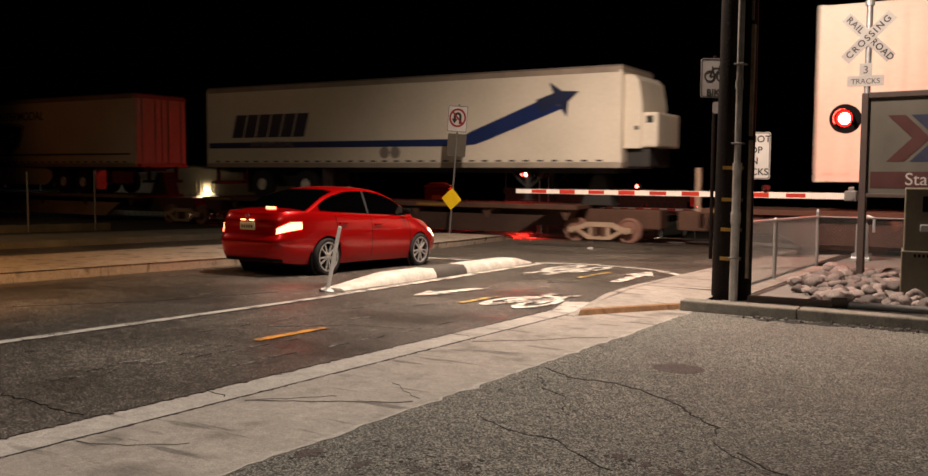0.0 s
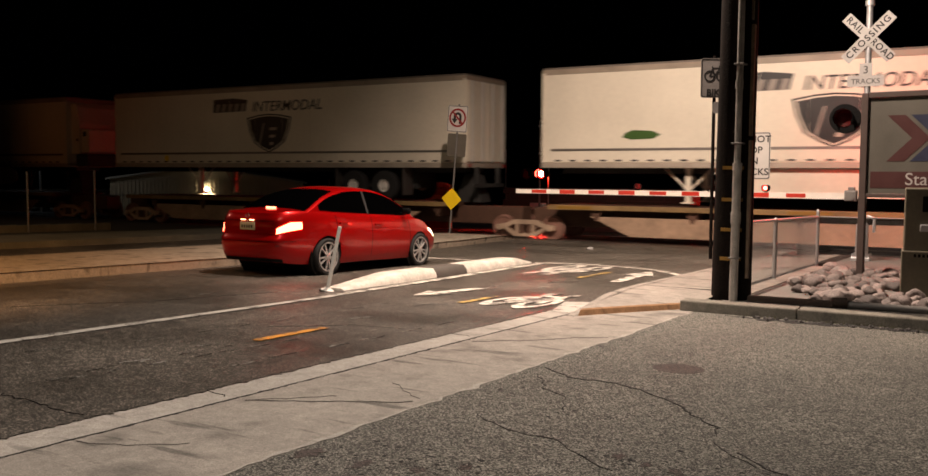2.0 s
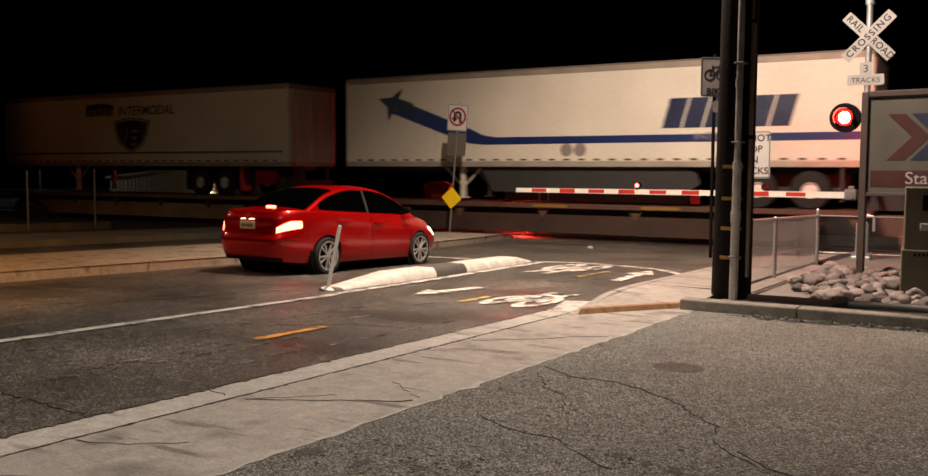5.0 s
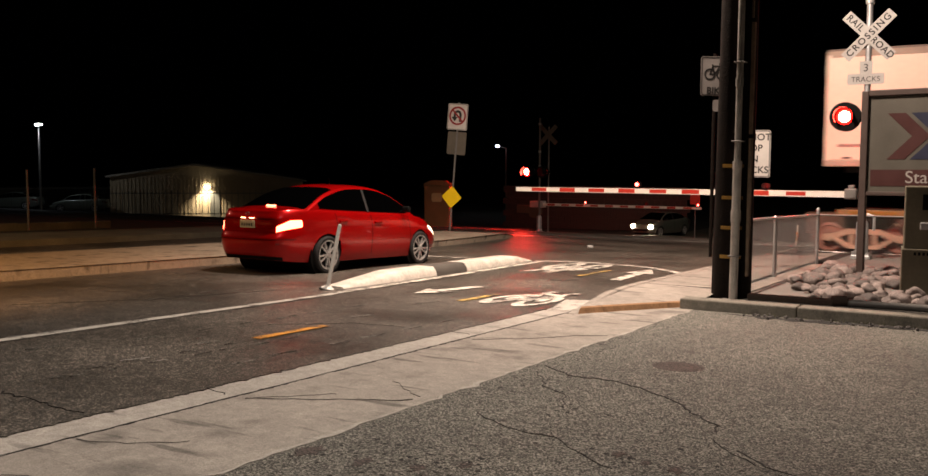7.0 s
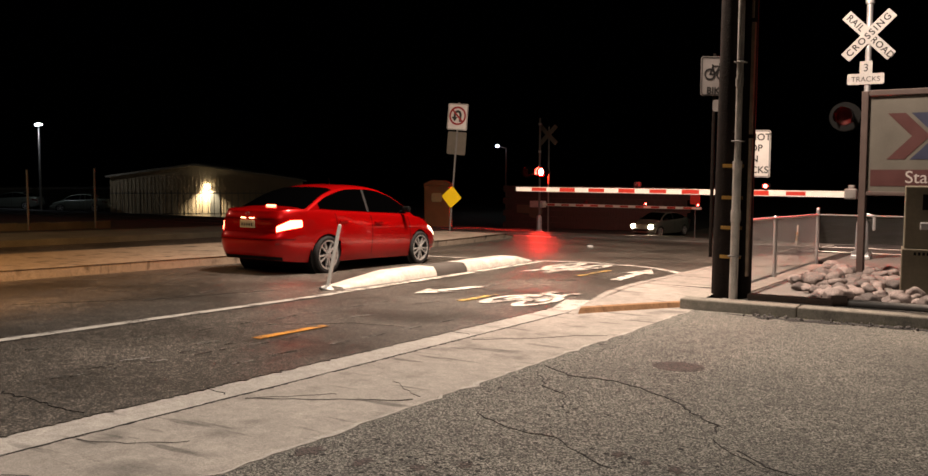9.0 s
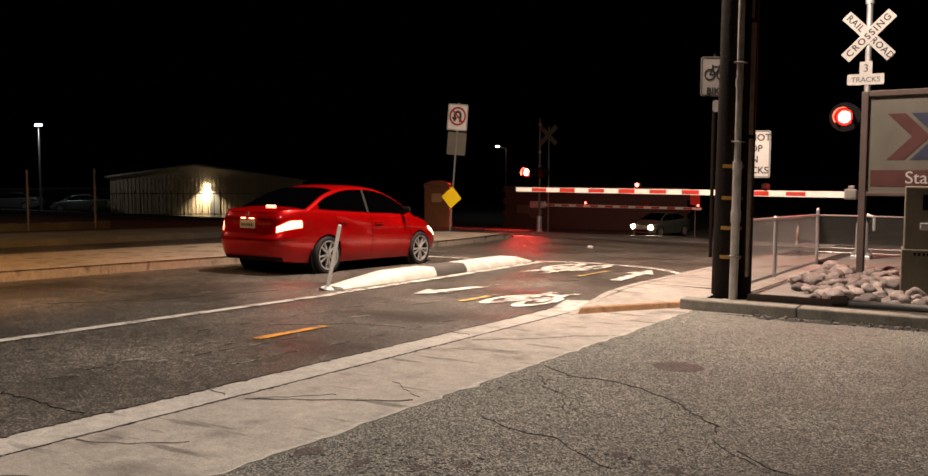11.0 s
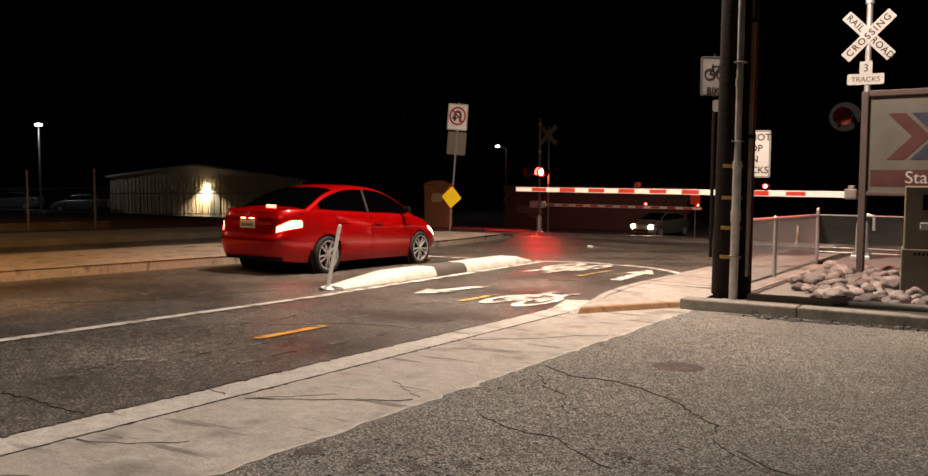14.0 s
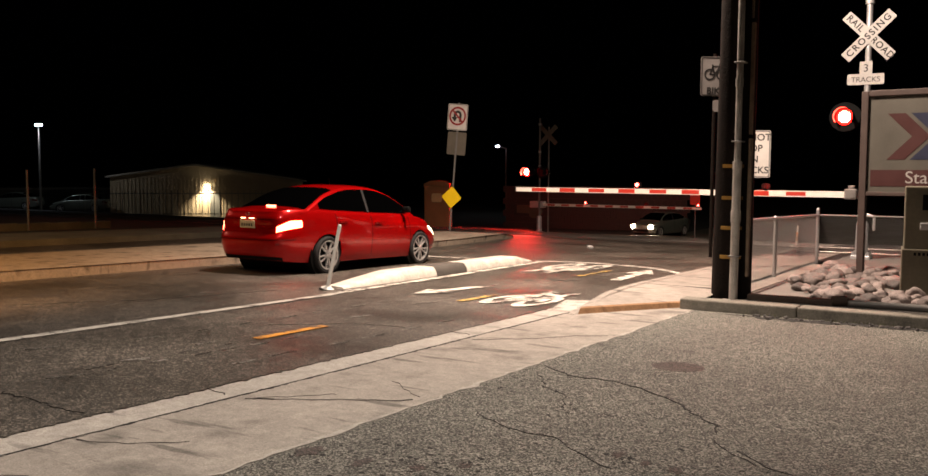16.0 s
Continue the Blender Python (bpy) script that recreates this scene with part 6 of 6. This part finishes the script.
def signal(m, label, lit, near, phases, arm):
    t = thing("crossing_signal", m, label, "crossing signal")
    mx, bx = (0, 0) if near else (0.24, 0.58)
    b = bmesh.new()
    tube(b, (mx, 0, 0), (mx, 0, 5.35 if near else 5.6), 0.062 if near else 0.05, seg=16)
    if not near:
        tube(b, (bx, 0.3, 0), (bx, 0.3, 5.2), 0.035, seg=10)
    part("mast", b, STEEL if near else STEEL_DULL, t, smooth=True)
    b = bmesh.new()
    lathe(b, [(0.19, 0), (0.19, 0.05), (0.13, 0.08), (0.12, 0.75), (0.09, 0.8), (0.065, 0.82)], 18, m=Matrix.Translation((mx, 0, 0)))
    part("mast_base", b, STEEL, t, "pale cast mast base", smooth=True)
    for k2, (z, w2) in enumerate(((5.35, 0.09), (4.0, 0.07), (3.3, 0.075))):
        b = bmesh.new()
        tube(b, (mx, 0, z - 0.1), (mx, 0, z), w2, seg=14)
        part("collar", b, STEEL, t)
    for turn in (45, -45):
        y = -0.084 if turn > 0 else -0.075
        ob, mm = blade(t, turn, "blade", 4.60 if near else 4.78, w=1.24, h=0.225, y=y if near else y + 0.3, material=SIGN_AGED if near else SIGN_BACK, x=bx)
        if near:
            off = Matrix.Translation((0, 0, 0.0055))
            for word, dx in ((("CROSSING", 0),) if turn > 0 else (("RAIL", -0.37), ("ROAD", 0.37))):
                words("blade_word", word, 0.185, SIGN_BLACK, ob, mm @ off @ Matrix.Translation((dx, 0, 0)), bold=0.004, space=1.32 if turn > 0 else 1.12)
    if near:
        b = bmesh.new()
        m2 = Matrix.Translation((-0.03, -0.075, 3.72)) @ UP
        prism(b, rounded(0.70, 0.22, 0.03), 0, 0.004, m=m2)
        prism(b, [(-0.12, 0.112), (0.12, 0.112), (0.12, 0.36), (-0.12, 0.36)], 0, 0.004, m=m2)
        pl = part("tracks_plate", b, SIGN_AGED, t, "white plate with the number of tracks")
        words("plate_words", "TRACKS", 0.15, SIGN_BLACK, pl, (-0.03, -0.081, 3.71))
        words("plate_words", "3", 0.22, SIGN_BLACK, pl, (-0.03, -0.081, 3.94))
    b = bmesh.new()
    tube(b, (-0.55, 0, 2.96), (0.55, 0, 2.96), 0.03, seg=10)
    part("cross_arm", b, BLACK_METAL, t)
    z = 2.96
    for sx, phase in ((-1, phases[0]), (1, phases[1])):
        for facing in (-1, 1):
            # lenses drawn wider than life, the far ones most, to stand for bloom
            head(t, sx * 0.40, facing * 0.12, z, facing, phase, lit, 0.165 if near else 0.2)
    gate_arm(t, *arm, LIT_GATE)
    b = bmesh.new()
    if near:
        box(b, -0.33, -0.10, arm[2] - 0.07, arm[2] + 0.2, arm[3] - 0.10, arm[3] + 0.12, bevel=0.02)
        tube(b, (-0.2, arm[2] - 0.10, arm[3] - 0.02), (-0.2, arm[2] + 0.22, arm[3] - 0.02), 0.06, seg=14)
        box(b, -0.26, -0.14, arm[2] - 0.05, arm[2] + 0.1, arm[3] + 0.12, arm[3] + 0.19, bevel=0.01)
        part("gate_box", b, STEEL_DULL, t, "dull grey gate mechanism box")
        b = bmesh.new()
        box(b, -0.19, 0.19, -0.2, 0.2, 0, 0.10, bevel=0.02)
        for dx in (-0.15, 0.15):
            for dy in (-0.16, 0.16):
                tube(b, (dx, dy, 0.1), (dx, dy, 0.17), 0.025, seg=8)
        part("foot_flange", b, STEEL, t, "bolted cast flange at the mast's foot")
        b = bmesh.new()
        tube(b, (0.1, -0.1, 0.95), (0.24, -0.14, 0.9), 0.03, seg=10)
        tube(b, (0.24, -0.14, 0.9), (0.24, -0.14, 0.62), 0.03, seg=10)
        part("cable_bend", b, STEEL, t, "bent cable conduit")
    else:
        box(b, -0.3, 0.4, arm[2] - 0.10, arm[2] + 0.35, arm[3] - 0.16, arm[3] + 0.16, bevel=0.03)
        part("gate_box", b, STEEL, t, "grey gate mechanism box")
        b = bmesh.new()
        box(b, -1.05, 0.1, arm[2] - 0.06, arm[2] + 0.12, arm[3] - 0.45, arm[3] - 0.05, bevel=0.03)
        tube(b, (-0.05, arm[2] - 0.09, arm[3] - 0.35), (-0.05, arm[2] + 0.15, arm[3] - 0.35), 0.34, seg=20)
        part("counterweight", b, RUST, t, "rusty counterweight")
    return t


# phase 0 is lit together with the near mast's left lamp, phase 1 when that is dark; None stays lit
signal(pose(-2.70, 20.55, land(20.55) + 0.05), "grey mast with crossbuck, flashing red lamps and lowered striped gate", LIT_RED, True, (0, 1),
       (-0.26, -8.0, -0.25, 1.355, ((-4.82, 0), (-1.92, 1))))
signal(pose(-20.35, 40.6, land(40.6)), "far crossing mast with flashing red lamps and lowered gate", LIT_RED_FAR, False, (0, 1),
       (0.4, 8.3, 0.1, 1.36, ((8.15, None), (2.68, 0), (5.7, 1))))

# stand-in board for a red-lit shape; the lamp's red is in its paint
r = post_thing("red_lit_board", (-12.55, 41.4, land(41.4)), "board beyond the far gate, coloured red as if lamp-lit", "sign", 2.3, r=0.03)
plate(r, "board", 0.46, 0.68, 1.9, ARM_RED, label="plain board with red lamp light in its colour")

# a pale lump of broken separator on the road before the tracks
t = thing("broken_chunk", pose(-8.78, 20.54, land(20.54), 0, 0, 20), "small pale broken lump lying on the road", "rubble")
b = bmesh.new()
bmesh.ops.create_icosphere(b, subdivisions=2, radius=1.0)
for v in b.verts:
    n = 1 + 0.18 * math.sin(5.1 * v.co.x + 2.3 * v.co.y) + 0.12 * math.sin(7.7 * v.co.z - 3.1 * v.co.x)
    v.co = Vector((v.co.x * 0.075 * n, v.co.y * 0.06 * n, max(v.co.z, -0.55) * 0.045 * n + 0.027))
part("lump", b, SIGN_AGED, t)

# slim orange and white markers beside the far track
for x, y in ((-5.35, 27.4), (-3.55, 27.6)):
    t = thing("marker_post", pose(x, y, land(y), 0, 4, 0), "slim white marker post with an orange band beside the track", "marker post", "marker posts by the track")
    b = bmesh.new()
    lathe(b, [(0.035, 0), (0.035, 0.62), (0.025, 0.64), (0.005, 0.645)], 10)
    part("post", b, WHITE_RUBBER, t, smooth=True)
    b = bmesh.new()
    lathe(b, [(0.038, 0.2), (0.038, 0.45)], 10)
    part("orange_band", b, YELLOW_LINE, t, "orange band")

# ---- far side: porta toilet, hall, fences, walls, lamps ----
t = thing("portable_toilet", pose(-23.65, 36.9, land(36.9), 0, 0, 25), "brown plastic portable toilet with a domed roof", "portable toilet")
b = bmesh.new()
box(b, -0.6, 0.6, -0.6, 0.6, 0, 2.05, bevel=0.04)
part("body", b, TOILET, t)
b = bmesh.new()
prism(b, [(-0.63, 2.06), (0.63, 2.06), (0.6, 2.16), (0.3, 2.3), (-0.3, 2.3), (-0.6, 2.16)], -0.62, 0.62, m=UP)
part("roof", b, TOILET, t, "domed pale brown roof")
b = bmesh.new()
box(b, -0.42, 0.42, -0.625, -0.603, 0.1, 1.95, bevel=0.01)
door = part("door", b, TOILET, t)
b = bmesh.new()
prism(b, rounded(0.5, 0.42, 0.1), 0.627, 0.632, m=Matrix.Translation((0, 0, 1.5)) @ UP)
part("notice", b, TAN, door, "tan notice on the door")

h = thing("metal_hall", pose(-57.85, 53.1, land(53.5) - 0.1, 0, 0, 42), "low beige metal hall with ribbed walls and a lit lamp", "building")
b = bmesh.new()
WH, DH, HH, PK = 13.2, 24.0, 3.35, 4.25
prism(b, [(-WH / 2, 0), (WH / 2 + 2.2, 0), (WH / 2 + 2.2, HH - 0.3), (0, PK), (-WH / 2, HH)], -DH, 0, m=UP)
part("wall", b, BEIGE_WALL, h)
for i in range(50):
    b = bmesh.new()
    x = -WH / 2 + 0.1 + i * 0.3
    box(b, x, x + 0.05, -0.04, 0.001, 0.05, HH - 0.05 if x < WH / 2 else HH - 0.32)
    part("wall_rib", b, BEIGE_WALL, h)
for sgn in (-1, 1):
    b = bmesh.new()
    ex, ez = (-WH / 2 - 0.3, HH) if sgn < 0 else (WH / 2 + 2.5, HH - 0.33)
    prism(b, [(0, PK + 0.02), (ex, ez - 0.1), (ex, ez + 0.05), (0, PK + 0.18)], -DH - 0.2, 0.25, m=UP)
    part("roof", b, SHED_ROOF, h, "pale metal roof slope")
b = bmesh.new()
box(b, 1.2, 2.05, -0.06, 0.0, 0, 2.05, bevel=0.01)
part("door", b, SIGN_GREY, h, "pale grey door")
b = bmesh.new()
box(b, 0.8, 1.15, -0.26, -0.045, 2.35, 2.56, bevel=0.05)
part("wall_lamp", b, LIT_WALL, h, "bright lit wall lamp")
lamp("wall_light", (h.matrix_basis @ Vector((0.98, -0.62, 2.75)))[:], (h.matrix_basis @ Vector((0.98, -0.15, 0.0)))[:], 2000, (1.0, 0.86, 0.62), 100, 0.08, 0.8)

# picket fence before the hall
f = thing("picket_fence", pose(-46.5, 45.2, land(45.2), 0, 0, 40), "dark steel picket fence before the hall", "fence")
for i in range(46):
    b = bmesh.new()
    x = -9 + i * 0.4
    box(b, x - 0.02, x + 0.02, -0.02, 0.02, 0, 1.9)
    part("picket", b, STEEL_DULL, f)
for z in (0.25, 1.65):
    b = bmesh.new()
    box(b, -9.1, 9.1, 0.021, 0.06, z, z + 0.06)
    part("rail", b, STEEL_DULL, f)

# low wall with tall posts at the far pavement
b = bmesh.new()
w = thing("low_wall", pose(-23.3, 0, 0), "low pale concrete wall with two tall thin posts", "wall")
b = bmesh.new()
for i, y in enumerate(cuts(-6, 17.5, 1.0)[:-1]):
    box(b, -0.1, 0.1, y, y + 0.992, land(y) - 0.1, land(y) + 0.22)
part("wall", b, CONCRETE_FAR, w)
for y, top in ((15.31, 1.70), (17.45, 1.80)):
    b = bmesh.new()
    tube(b, (0.12, y, land(y)), (0.12, y, land(y) + top), 0.03, seg=8)
    part("post", b, STEEL_DULL, w)

# pale low building and parked vehicles far off
b = bmesh.new()
d = thing("low_building", pose(-86, 61, land(54), 0, 0, 54), "pale low building beyond a dark yard", "building")
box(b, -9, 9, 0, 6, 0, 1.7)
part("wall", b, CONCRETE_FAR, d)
b = bmesh.new()
box(b, -9.3, 9.3, -0.3, 6.3, 1.7, 1.9)
part("roof", b, SHED_ROOF, d)

car(pose(-63.5, 46.5, land(46.5), 0, 0, 130), GREEN_PAINT, "dark parked saloon in the far yard", True, False, "parked_car")
car(pose(-70.5, 45.5, land(45.5), 0, 0, 118), GREEN_PAINT, "dark parked saloon in the far yard", True, False, "parked_car")

# tall yard lamp
y = thing("yard_lamp", pose(-63.9, 43.3, land(43.3)), "tall thin pole with two lit white lamp heads", "street lamp")
b = bmesh.new()
tube(b, (0, 0, 0), (0, 0, 6.45), 0.09, 0.06, 10)
part("pole", b, STEEL_DULL, y)
for sx, big in ((-0.42, 1.0), (0.5, 0.6)):
    b = bmesh.new()
    tube(b, (0, 0, 6.35), (sx, -sx * 0.4, 6.5), 0.04, seg=8)
    part("arm", b, STEEL, y)
    b = bmesh.new()
    box(b, sx - 0.15 * big, sx + 0.15 * big, -sx * 0.4 - 0.1, -sx * 0.4 + 0.1, 6.46, 6.46 + 0.17 * big, bevel=0.035)
    part("lamp_head", b, LIT_POLE, y, "lit white lamp head")
lamp("yard_light", (-63.9, 42.6, land(43.3) + 6.2), (-63.5, 42.8, -2), 260, (0.85, 0.92, 1.0), 150, 0.2)

# far street lamp and dark block wall beyond the crossing
s = thing("street_lamp", pose(-39.9, 72, land(72) - 0.3), "distant street lamp on a thin pole, lit", "street lamp")
b = bmesh.new()
tube(b, (0.9, 0, 0), (0.9, 0, 6.2), 0.06, 0.05, 8)
tube(b, (0.9, 0, 6.15), (0.0, 0, 6.35), 0.04, seg=8)
part("pole", b, STEEL_DULL, s)
b = bmesh.new()
box(b, -0.12, 0.12, -0.1, 0.1, 6.30, 6.42, bevel=0.03)
part("lamp_head", b, LIT_POLE, s, "lit lamp head")
b = bmesh.new()
m = pose(-30.0, 55.0, land(54), 0, 0, 12)
for r in range(7):
    for i in range(30):
        x = -0.0 + i * 0.41 + (0.2 if r % 2 else 0)
        box(b, x, x + 0.4, 0, 0.2, r * 0.41, r * 0.41 + 0.4, m=m)
tagged(part("block_wall", b, BRICK_DARK), "dark brown block wall beyond the crossing", "wall", kind="structure")


# ---- movement ----
def flash_turns(phase):
    """Times and turns of a lens that shows its lit face for half of each 1.207 s."""
    period, off = 1.207, 0.30
    events = []
    k = -1
    while off + k * period < 17:
        dark = off + k * period
        events += [(dark, 180), (dark + period / 2, 0)]
        k += 1
    if phase:
        events = [(t, 180 - a) for t, a in events]
    rows, angle = [(0.0, 0 if phase == 0 else 180)], 0 if phase == 0 else 180
    for t, a in sorted(events):
        if t < 0.12 or t > 15.85:
            continue
        start = angle
        for i in range(4):
            rows.append((round(t * FPS) / FPS + (i - 2) / FPS, start + 60 * i))
        angle = start + 180
    rows.append((16.0, angle))
    return rows


def motions():
    times = [0, 0.1, 0.2] + [0.5 * i for i in range(1, 32)] + [15.8, 15.9, 16.0]
    for ob, x0 in MOVERS:
        walk(ob, [(t, train_at(x0, t)) for t in times])
    for lens, at, base, phase in FLASHERS:
        walk(lens, [(t, at @ pose(0, 0, 0, 0, 0, base + a)) for t, a in flash_turns(phase)])


motions()
